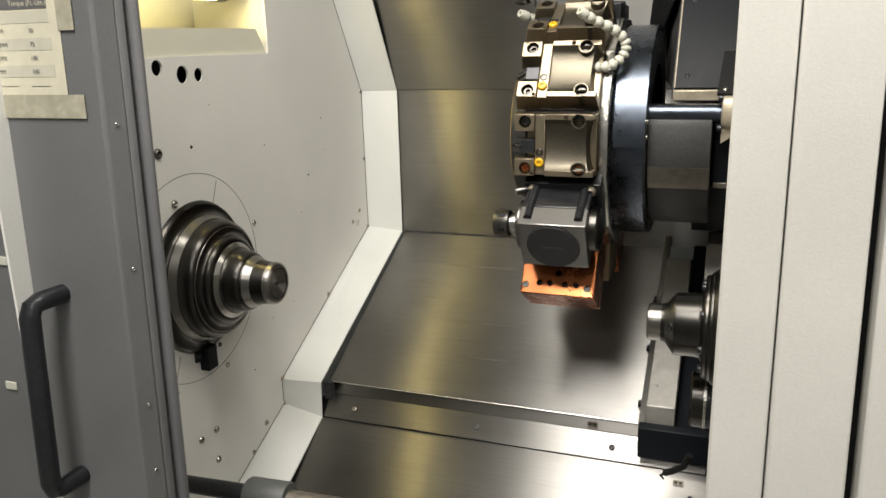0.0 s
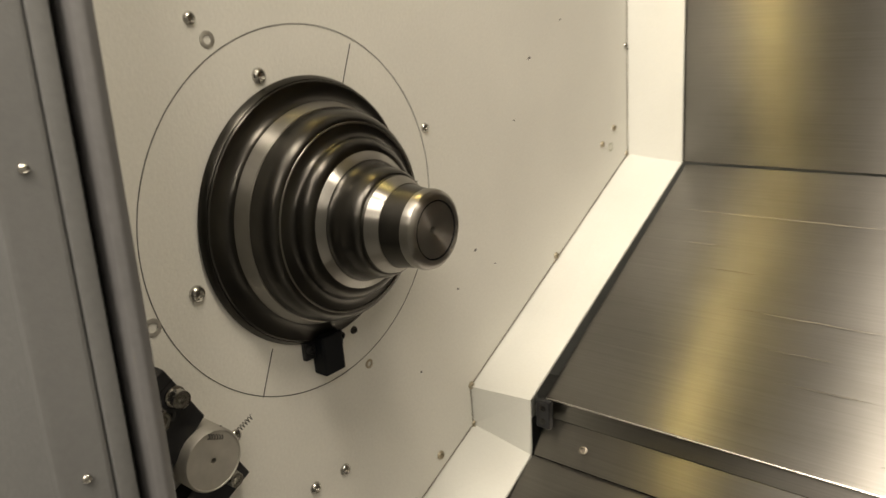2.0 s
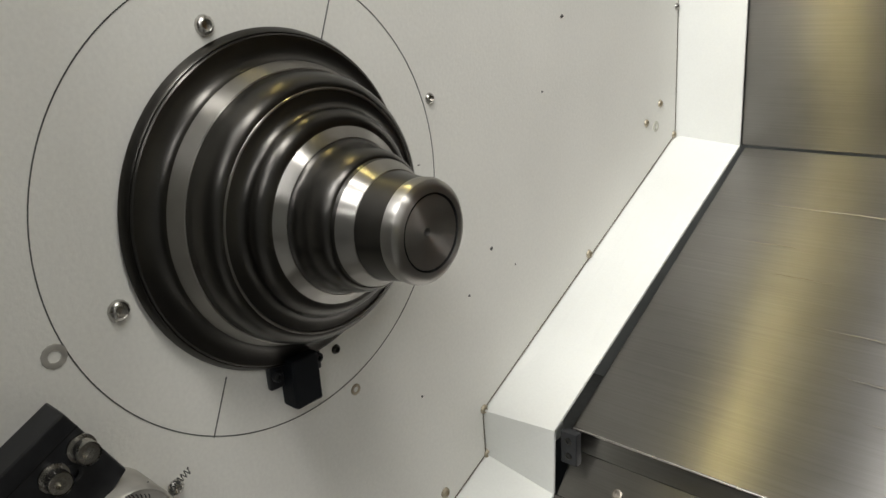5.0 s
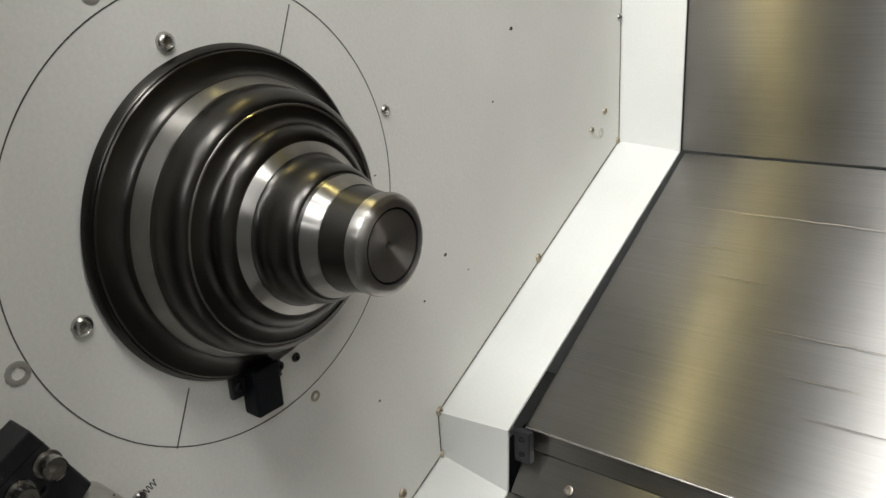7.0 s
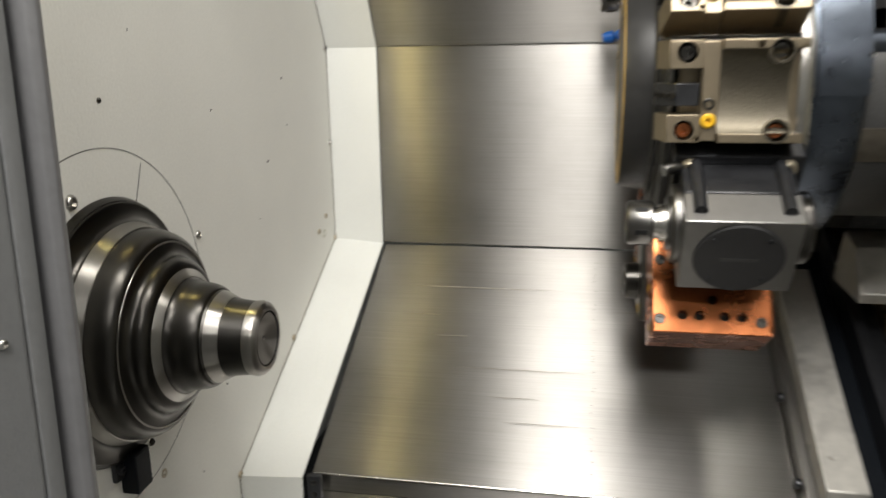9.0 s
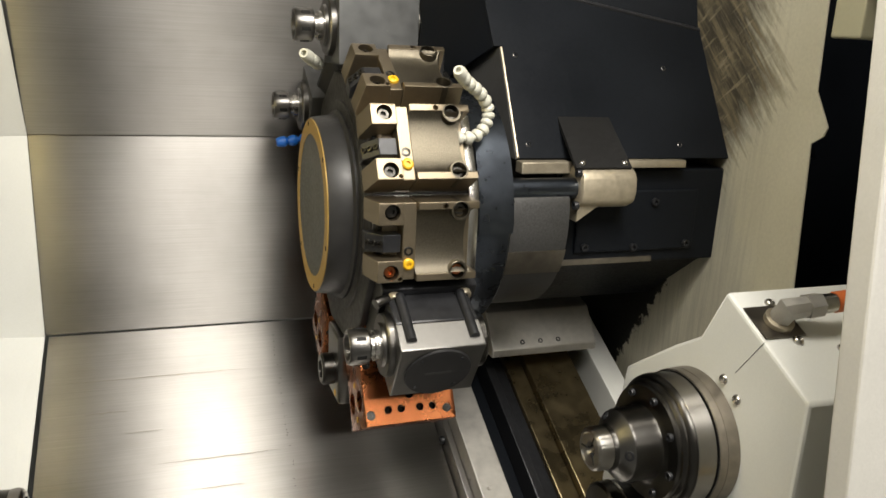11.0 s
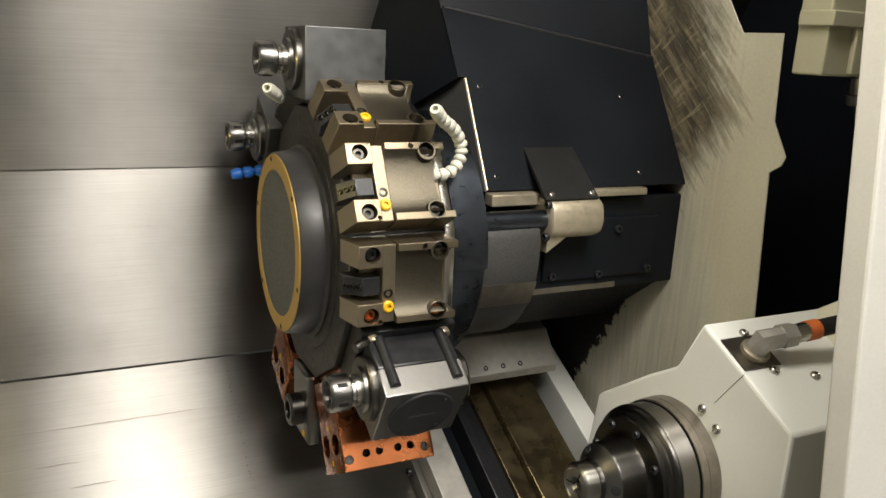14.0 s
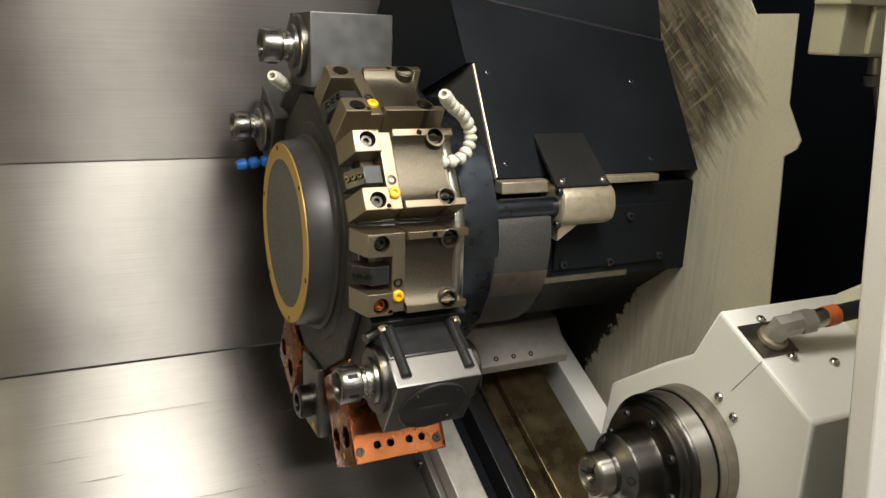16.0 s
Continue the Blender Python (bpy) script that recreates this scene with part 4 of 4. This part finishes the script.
def plain_holder(k):
    t = local_tool("blank_holder", "black steel clamp holder with socket screws", "tool holder", "turret tool holders", k)
    part("body", prism([(-0.130, -0.190), (-0.150, -0.215), (-0.140, -0.240), (-0.020, -0.240), (-0.012, -0.190)], -0.05, 0.05, "z", 0.003), BLACKSTEEL, t)
    for x in (-0.12, -0.04):
        for z in (-0.035, 0.035):
            screw(t, (x, -0.240, z), (0, -1, 0), 0.008, "flat", BRIGHT)
    return t


boring_holder(0)
boring_holder(1)
boring_holder(2)
live_holder(-1, "wedge")
copper_holder(-2)
drill_holder(-3)
copper_holder(-4)
live_holder(3, "box")
live_holder(5, "box")
plain_holder(4)


# ---- turret slide, covers and ways ----
def slide_cover():
    t = thing("slide_cover", "large black sheet cover over the turret slide", "machine cover")

    def y(z):
        return 1.636 + 0.60 * (z - 1.43)

    def plate(name, poly, mat, thick=0.004, label=""):
        bm = bmesh.new()
        f = [bm.verts.new(v) for v in poly]
        k = len(f)
        n = (f[1].co - f[0].co).cross(f[2].co - f[0].co).normalized() * thick
        b = [bm.verts.new(v.co + n) for v in f]
        bm.faces.new(f)
        bm.faces.new(b[::-1])
        for i in range(k):
            bm.faces.new((f[i], b[i], b[(i + 1) % k], f[(i + 1) % k]))
        return part(name, bevelled(bm, 0.0008), mat, t, label)
    plate("front_sheet", [(x, y(z), z) for x, z in ((0.088, 1.432), (0.62, 1.432), (0.62, 1.59), (0.42, 1.625), (0.072, 1.678), (0.076, 1.582), (0.090, 1.582))], BLACK)
    plate("upper_sheet", [(0.072, y(1.678), 1.680), (0.42, y(1.625), 1.627), (0.62, y(1.59), 1.592), (0.62, y(1.59) + 0.10, 1.95), (0.05, y(1.678) + 0.10, 1.95)], BLACK)
    plate("side_sheet", [(0.076, y(1.582), 1.582), (0.072, y(1.678), 1.678), (0.05, y(1.678) + 0.10, 1.95), (0.0, 2.00, 1.95), (0.0, 2.03, 1.44)], BLACK)
    plate("throat_sheet", [(0.088, y(1.432), 1.432), (0.090, y(1.582), 1.582), (0.05, 1.95, 1.582), (0.05, 1.95, 1.432)], CASTGREY)
    part("ridge", tube([(0.074, y(1.678) - 0.002, 1.681), (0.42, y(1.625) - 0.002, 1.628), (0.62, y(1.59) - 0.002, 1.593)], 0.0035, 8), BLACKSTEEL, t)
    part("ridge", tube([(0.070, y(1.70) + 0.01, 1.712), (0.42, y(1.65) + 0.01, 1.660), (0.62, y(1.615) + 0.01, 1.625)], 0.003, 8), BLACKSTEEL, t)
    part("sill", boxm(0.086, 0.165, 1.618, 1.640, 1.414, 1.431, 0.002), BEIGE, t, "bare beige metal sill")
    part("sill", boxm(0.245, 0.36, 1.622, 1.640, 1.421, 1.432, 0.002), BEIGE, t, "bare beige metal sill")
    part("edge", tube([(0.089, y(1.582) - 0.001, 1.582), (0.088, y(1.434) - 0.001, 1.434)], 0.0022, 8), BEIGE, t)
    for x, z in ((0.108, 1.570), (0.106, 1.45), (0.36, 1.45), (0.36, 1.56)):
        screw(t, (x, y(z) - 0.001, z + 0.001), (0, -0.857, 0.514), 0.0055, "button", NUTS)
    return t


slide_cover()


def slide_box():
    t = thing("slide_housing", "black oily slide housing behind the turret", "housing")
    part("case", boxm(0.152, 0.60, 1.640, 1.98, 1.270, 1.416, 0.004), BLACK, t)
    part("access_plate", boxm(0.19, 0.40, 1.634, 1.640, 1.290, 1.385, 0.003), BLACK, t)
    for x, z in ((0.32, 1.367), (0.205, 1.300), (0.29, 1.297), (0.385, 1.30)):
        screw(t, (x, 1.634, z), (0, -1, 0), 0.006, "cap", BLACKSTEEL)
    part("bare_strip", boxm(0.155, 0.330, 1.6375, 1.645, 1.2705, 1.280, 0.0015), OILY, t, "bare oily metal strip")
    # Black wedge stands in for the dark void below the case.
    part("chute", prism([(1.66, 1.27), (1.98, 1.27), (1.98, 1.12), (1.80, 1.16)], 0.12, 0.60), BLACK, t)
    return t


slide_box()


def rod_guard():
    t = thing("rod_bracket", "worn beige cast bracket with black cover on a dark rod", "bracket")
    part("rod", turned([(0.050, 0.0150), (0.165, 0.0150)], 32, Matrix.Translation((0, 1.605, 1.396))), BLUED, t, "dark polished steel rod")
    poly = [(1.580, 1.378), (1.576, 1.395), (1.580, 1.418), (1.592, 1.427), (1.66, 1.427), (1.66, 1.374), (1.60, 1.368)]
    part("bracket", prism(poly, 0.162, 0.250, "x", 0.006), BEIGE, t)
    part("foot", prism([(0.163, 1.350), (0.200, 1.375), (0.163, 1.375)], 1.59, 1.63, "y", 0.001), BEIGE, t)
    bm = bmesh.new()
    q = [(0.154, 1.590, 1.424), (0.243, 1.590, 1.424), (0.245, 1.672, 1.487), (0.160, 1.672, 1.487)]
    lo = [bm.verts.new(v) for v in q]
    hi = [bm.verts.new((v[0], v[1] - 0.003, v[2] + 0.004)) for v in q]
    bm.faces.new(lo)
    bm.faces.new(hi[::-1])
    for i in range(4):
        bm.faces.new((lo[i], hi[i], hi[(i + 1) % 4], lo[(i + 1) % 4]))
    part("cover_plate", bevelled(bm, 0.001), RUBBER, t, "black painted cover plate")
    for x in (0.166, 0.234):
        screw(t, (x, 1.594, 1.4335), (0, -0.61, 0.79), 0.0055, "button", BRIGHT)
    for z in (1.420, 1.374):
        screw(t, (0.162, 1.590, z), (-1, 0, 0), 0.006, "cap", BLACKSTEEL)
    return t


rod_guard()


def steel_block():
    t = thing("wiper_block", "oily light steel block with three socket screws", "steel block")
    part("block", prism([(1.808, 1.052), (1.806, 1.066), (1.850, 1.122), (1.90, 1.135), (1.93, 1.052)], 0.148, 0.354, "x", 0.002), WORNSTEEL, t)
    for x in (0.207, 0.2425, 0.278):
        screw(t, (x, 1.813, 1.0755), (0, -0.786, 0.618), 0.0045, "flat", BLACKSTEEL)
    return t


steel_block()


def along_slope(name, x0, x1, up, thick, mat, parent, y0=1.64, y1=2.06, bevel=0.002, label=""):
    """A bar that runs up the slope of the bed."""
    s = 0.505
    def z(y): return 0.829 + (y - 1.622) * s + up
    poly = [(y0, z(y0)), (y1, z(y1)), (y1, z(y1) - thick), (y0, z(y0) - thick)]
    return part(name, prism(poly, x0, x1, "x", bevel), mat, parent, label)


def bed_ways():
    t = thing("bed_ways", "oily slanted machine ways with steel edge bars", "machine ways")
    along_slope("edge_bar", 0.056, 0.068, 0.030, 0.06, RINGS, t, 1.60, label="bright edge bar")
    along_slope("bar", 0.069, 0.118, 0.066, 0.05, WORNSTEEL, t, 1.60, 1.95, label="ground steel bar")
    along_slope("stop_plate", 0.058, 0.225, 0.035, 0.058, BLACK, t, 1.585, 1.5985)
    along_slope("channel", 0.118, 0.160, 0.012, 0.05, BLACK, t, 1.60)
    along_slope("way", 0.160, 0.176, 0.062, 0.08, BLACKSTEEL, t, 1.60)
    along_slope("way", 0.180, 0.205, 0.040, 0.08, BLACKSTEEL, t, 1.60)
    along_slope("way_cover", 0.205, 0.238, 0.050, 0.08, WAYS, t, 1.56, 2.02, label="brown oily way cover")
    along_slope("way_cover", 0.2385, 0.335, 0.066, 0.08, WAYS, t, 1.56, 2.02, label="brown oily way cover")
    along_slope("side_plate", 0.375, 0.420, 0.070, 0.08, WHITE, t, 1.60, 2.04, label="white painted plate smeared with oil")
    along_slope("base", 0.056, 0.60, -0.02, 0.10, BLACK, t, 1.645, 2.06)
    for y in (1.660, 1.783, 1.906):
        screw(t, (0.056, y, 0.829 + (y - 1.622) * 0.505 + 0.008), (-1, 0, 0), 0.007, "cap", BLACKSTEEL)
    return t


bed_ways()


# ---- sub-spindle ----
def sub_spindle():
    t = thing("sub_spindle", "dark polished sub-spindle collet chuck with bright band", "spindle", at=(0, 1.3695, 1.1265))

    def body(name, rows, mat, label=""):
        return part(name, turned(rows, 96), mat, t, label, 28)
    body("nose", [(0.104, 0.0262), (0.091, 0.0266), (0.087, 0.0258), (0.085, 0.0236), (0.0846, 0.0205), (0.0855, 0.0195), (0.0862, 0.0100), (0.0900, 0.0060), (0.0900, 0.0040), (0.095, 0.0038), (0.095, 0)], TURNED, "bright slit collet nose")
    body("collar", [(0.1035, 0.0258), (0.1040, 0.0266), (0.1070, 0.0270), (0.1100, 0.0282)], DARKSTEEL)
    body("cone", [(0.1095, 0.0280), (0.1120, 0.0300), (0.1200, 0.0415), (0.1225, 0.0432)], NUTS, "satin cone")
    body("barrel", [(0.1222, 0.0431), (0.1250, 0.0442), (0.1520, 0.0446), (0.1570, 0.0462), (0.1592, 0.0505), (0.1596, 0.0560), (0.1600, 0.0690), (0.1625, 0.0712), (0.1655, 0.0715), (0.1670, 0.0735), (0.1690, 0.0752), (0.1715, 0.0757), (0.1725, 0.0780), (0.1760, 0.0808), (0.1790, 0.0815), (0.1800, 0.0805)], DARKSTEEL, "dark polished stepped barrel")
    body("band", [(0.1795, 0.0810), (0.1802, 0.0818), (0.2040, 0.0818), (0.2048, 0.0810)], TURNED, "bright ground band")
    body("groove", [(0.2045, 0.0812), (0.2045, 0.0785), (0.2070, 0.0785), (0.2070, 0.0830)], RUBBER)
    body("ring", [(0.2068, 0.0835), (0.2075, 0.0845), (0.2160, 0.0853), (0.2165, 0.0846), (0.2172, 0.0846), (0.2177, 0.0853), (0.2330, 0.0860), (0.2345, 0.0850)], OILY, "brown-grey stained ring")
    for i in range(8):
        a = radians(45 * i + 12)
        screw(t, (0.1600, 0.0605 * math.cos(a), 0.0605 * math.sin(a)), (-1, 0, 0), 0.0052, "cap", BLACKSTEEL)
    for i in range(3):
        a = radians(120 * i + 50)
        screw(t, (0.1165, 0.0370 * math.cos(a), 0.0370 * math.sin(a)), (-0.82, 0.57 * math.cos(a), 0.57 * math.sin(a)), 0.0062, "flat", BLACKSTEEL)
    for i in range(3):
        b = boxm(0.0850, 0.0900, -0.0007, 0.0007, 0.005, 0.0198, 0)
        b.transform(pose(0, 0, 0, 120 * i + 20))
        part("slit", b, RUBBER, t)
    return t


sub_spindle()


def sub_housing():
    t = thing("sub_spindle_housing", "white painted sub-spindle housing with sloping top", "housing")
    poly = [(1.205, 0.86), (1.205, 1.248), (1.350, 1.322), (1.384, 1.253), (1.432, 1.222), (1.53, 1.15), (1.56, 0.95), (1.50, 0.86)]
    part("case", prism(poly, 0.234, 0.60, "x", 0.004), WHITE, t)
    part("upper_case", prism([(1.16, 1.33), (1.256, 1.385), (1.33, 1.33), (1.33, 1.30), (1.16, 1.22)], 0.40, 0.75, "x", 0.004), CREAM, t)
    n = Vector((0, -0.455, 0.89))
    for x, y, z in ((0.280, 1.329, 1.312), (0.279, 1.277, 1.286), (0.33, 1.262, 1.278)):
        screw(t, (x, y, z), n, 0.0065, "button", BRIGHT)
    for y, z in ((1.332, 1.219), (1.306, 1.205)):
        screw(t, (0.234, y, z), (-1, 0, 0), 0.0065, "button", BRIGHT)
    part("split_line", tube([(0.2338, 1.315, 1.235), (0.2338, 1.279, 1.2866)], 0.0004, 6), GREYCAP, t)
    return t


sub_housing()


def hose_joint():
    t = thing("coolant_elbow", "steel elbow fitting with orange banded black hose", "pipe fitting")
    b = Vector((0.268, 1.300, 1.300))
    n = Vector((0, -0.455, 0.89))
    part("pad", prism([(1.282, 1.2885), (1.324, 1.3098), (1.3235, 1.3113), (1.2815, 1.290)], 0.238, 0.294), OILY, t)
    part("collar", turned([(0, 0.017), (0.006, 0.017), (0.007, 0.015), (0.007, 0.01)], 24, frame_of(b, n)), BEIGE, t)
    d = Vector((1, -0.12, 0.12)).normalized()
    e = b + n * 0.021
    part("elbow", tube([b + n * 0.006, b + n * 0.014, e, e + d * 0.010, e + d * 0.028], [0.0125, 0.013, 0.0138, 0.013, 0.0120], 8), WORNSTEEL, t)
    part("hex_nut", tube([e + d * 0.024, e + d * 0.042], 0.0145, 6), WORNSTEEL, t)
    part("ferrule", tube([e + d * 0.042, e + d * 0.060], 0.0112, 16), BRIGHT, t)
    part("band", tube([e + d * 0.060, e + d * 0.076], 0.0122, 16), ORANGE, t, "orange band")
    part("hose", tube([e + d * 0.074, e + d * 0.16, e + d * 0.30 + Vector((0, 0, -0.01))], 0.0108, 14), RUBBER, t, "black rubber hose")
    return t


hose_joint()


# ---- small things ----
def arm_rod():
    t = thing("rest_arm", "black bar with thick collar and worn steel tip", "bar")
    y, z = 1.25, 0.826
    m = Matrix.Translation((0, y, z)) @ pose(0, 0, 0, 0, -2.5)
    part("bar", turned([(-0.70, 0), (-0.70, 0.0145), (-0.520, 0.0145)], 28, m), BLACKSTEEL, t)
    part("collar", turned([(-0.530, 0.012), (-0.530, 0.026), (-0.527, 0.028), (-0.457, 0.028), (-0.454, 0.026), (-0.454, 0.012)], 40, m), GREYCAP, t, "grey turned collar")
    part("tip", turned([(-0.458, 0.0155), (-0.345, 0.0155), (-0.343, 0.014), (-0.343, 0)], 28, m), OILY, t, "worn oily steel tip")
    return t


arm_rod()


def swarf(at, seed, turns=6, r=0.0022, length=0.018):
    rnd = random.Random(seed)
    d = Vector((0.1, rnd.uniform(-1, 1), rnd.uniform(-0.3, 0.5))).normalized()
    s = d.orthogonal().normalized()
    u = d.cross(s)
    pts = [Vector(at) + d * length * i / (turns * 10) + r * (s * math.cos(i * 0.628) + u * math.sin(i * 0.628)) for i in range(turns * 10)]
    ob = part("swarf_curl", tube(pts, 0.0004, 5), BLACKSTEEL)
    return tagged(ob, "curled dark metal chip beside the steel puck", "metal chip", "curled chips")


for k in range(3):
    swarf((FACE + 0.03 + 0.006 * k, 1.190 + 0.012 * k, 0.972 + 0.001 * k), k)


def segment_hose(points, beads, r, mat, label, category="coolant hose"):
    """A hose of ball-jointed beads with an open nozzle."""
    t = thing("segment_hose", label, category)
    pts = [Vector(p) for p in points]

    def at(u):
        u = u * (len(pts) - 1)
        i = min(int(u), len(pts) - 2)
        f = u - i
        p0, p1, p2, p3 = pts[max(i - 1, 0)], pts[i], pts[i + 1], pts[min(i + 2, len(pts) - 1)]
        return 0.5 * ((2 * p1) + (p2 - p0) * f + (2 * p0 - 5 * p1 + 4 * p2 - p3) * f * f + (3 * p1 - p0 - 3 * p2 + p3) * f ** 3)
    for i in range(beads):
        a, b = at(i / beads), at((i + 1) / beads)
        d = (b - a)
        L = d.length
        if i < beads - 1:
            bm = turned([(-0.1 * L, r * 0.5), (0.04 * L, r * 0.55), (0.08 * L, r * 0.82), (0.28 * L, r), (0.58 * L, r), (0.80 * L, r * 0.78), (0.86 * L, r * 0.5), (1.02 * L, r * 0.5)], 18)
        else:
            bm = turned([(-0.1 * L, r * 0.7), (0.1 * L, r), (0.6 * L, r * 0.95), (1.0 * L, r * 0.72), (1.0 * L, r * 0.45), (0.5 * L, r * 0.42), (0.5 * L, 0)], 18)
        o = part("bead" if i < beads - 1 else "nozzle", bm, mat, t)
        o.matrix_basis = frame_of(a, d)
    return t


segment_hose([(-0.030, 1.572, 1.470), (-0.006, 1.570, 1.472), (0.012, 1.578, 1.488), (0.014, 1.582, 1.508), (-0.004, 1.570, 1.528), (-0.030, 1.548, 1.541), (-0.050, 1.527, 1.556)], 13, 0.0085, WHITEPL, "off-white segmented coolant hose bent over the tool holder")
segment_hose([(-0.14, 1.95, 1.418), (-0.17, 1.95, 1.415), (-0.205, 1.95, 1.410)], 4, 0.009, BLUE, "blue segmented coolant nozzle behind the turret cap")
segment_hose([(-0.165, 1.79, 1.545), (-0.180, 1.76, 1.552), (-0.197, 1.735, 1.562)], 3, 0.009, WHITEPL, "short off-white coolant nozzle on the turret")


def brass_fitting():
    t = thing("brass_fitting", "brass pipe fitting screwed into the white housing", "pipe fitting", at=(0.234, 1.222, 1.094))
    part("hex", turned([(0, 0.013), (-0.008, 0.013), (-0.009, 0.011), (-0.009, 0)], 6), BRASS, t)
    part("stem", turned([(-0.008, 0.009), (-0.020, 0.009), (-0.021, 0.007), (-0.026, 0.007), (-0.026, 0.0095), (-0.044, 0.0095), (-0.046, 0.008), (-0.046, 0.004), (-0.038, 0)], 12), BRASS, t)
    return t


brass_fitting()


def motor_can():
    t = thing("round_can", "dark cylindrical can below the sub-spindle", "cylinder", at=(0, 1.425, 0.990))
    part("can", turned([(0.168, 0.041), (0.232, 0.041)], 48), BLACKSTEEL, t)
    part("lid", turned([(0.1685, 0.0415), (0.150, 0.0415), (0.147, 0.038), (0.147, 0)], 48), DARKSTEEL, t, "polished dark lid")
    part("clamp", turned([(0.166, 0.0415), (0.166, 0.0425), (0.170, 0.0425), (0.170, 0.0415)], 48), BRIGHT, t)
    return t


motor_can()


def chuck_sensor():
    t = thing("chuck_bracket", "small black bracket on the white housing below the chuck", "bracket", at=(0.234, 1.308, 1.056))
    part("plate", boxm(-0.006, 0, -0.020, 0.020, -0.012, 0.014, 0.001), BLACKSTEEL, t)
    part("hood", boxm(-0.030, 0, -0.010, 0.020, -0.035, 0.012, 0.002), BLACK, t)
    return t


chuck_sensor()


def junction_box():
    t = thing("junction_box", "cream painted junction box with conduit below", "junction box")
    part("case", boxm(0.375, 0.62, 1.36, 1.405, 1.615, 1.72, 0.003), BOXCREAM, t)
    part("lid", boxm(0.415, 0.62, 1.352, 1.360, 1.618, 1.685, 0.002), BOXCREAM, t)
    part("flange", boxm(0.368, 0.62, 1.35, 1.40, 1.672, 1.690, 0.002), BOXCREAM, t)
    part("gland", turned([(0, 0.016), (0.02, 0.016), (0.021, 0.02), (0.034, 0.018), (0.036, 0.013)], 24, frame_of((0.470, 1.375, 1.615), (0.1, 0, -1))), NUTS, t)
    part("conduit", tube([(0.474, 1.375, 1.585), (0.484, 1.372, 1.555), (0.505, 1.368, 1.525), (0.57, 1.365, 1.50)], 0.010, 16), NUTS, t)
    return t


junction_box()


def end_latch():
    t = thing("guard_latch", "black plate with screws at the end of the strip", "bracket")
    part("plate", boxm(0.150, 0.158, 1.46, 1.50, 0.70, 0.78, 0.002), BLACKSTEEL, t)
    for z in (0.715, 0.74, 0.765):
        screw(t, (0.150, 1.47, z), (-1, 0, 0), 0.005, "cap", BLACKSTEEL)
    return t


end_latch()


def corner_clip():
    t = thing("corner_clip", "small black screwed clip between border and step", "bracket")
    bm = boxm(-0.586, -0.566, 1.612, 1.622, 0.798, 0.836, 0.0015)
    part("clip", bm, BLACKSTEEL, t)
    for z in (0.808, 0.826):
        screw(t, (-0.576, 1.612, z), (0, -1, 0), 0.004, "flat", DARKSTEEL)
    return t


corner_clip()


def stamped_tag(at, n):
    t = thing("stamped_tag", "tiny riveted steel tag on the lining strip", "metal tag", "riveted tags", at=at)
    part("plate", boxm(-0.009, 0.009, -0.0008, 0.0, -0.005, 0.005, 0.0003), OILY, t)
    for x in (-0.004, 0.004):
        screw(t, (x, -0.0008, 0), (0, -1, 0), 0.0022, "button", DARKSTEEL)
    t.matrix_world = Matrix.Translation(at) @ pose(0, 0, 0, n)


stamped_tag((-0.030, 1.632, 0.815), 4)
stamped_tag((0.128, 1.616, 0.7815), -42)
stamped_tag((0.131, 1.583, 0.7500), -60)


def tube_lamp():
    t = thing("tube_lamp", "warm glowing tubular machine lamp with black end cap", "lamp")
    m = Matrix.Translation((-0.726, 0, 1.628)) @ pose(0, 0, 0, 0, 0, 90)
    part("tube", turned([(1.18, 0.030), (1.555, 0.030)], 32, m), LAMPGLASS, t, "glowing yellowish glass tube")
    part("end_cap", turned([(1.555, 0.032), (1.58, 0.032), (1.595, 0.028), (1.615, 0.026), (1.615, 0)], 32, m), BLACKSTEEL, t, "black end cap")
    return t


tube_lamp()


def cable():
    t = thing("sensor_cable", "thin black sensor cable hanging below the ways", "cable")
    part("sleeve", tube([(0.150, 1.470, 0.870), (0.142, 1.478, 0.845), (0.125, 1.492, 0.825), (0.112, 1.505, 0.812)], 0.0055, 12), RUBBER, t)
    part("tail", tube([(0.112, 1.505, 0.812), (0.104, 1.515, 0.800), (0.108, 1.530, 0.786)], 0.0018, 8), RUBBER, t)
    return t


cable()
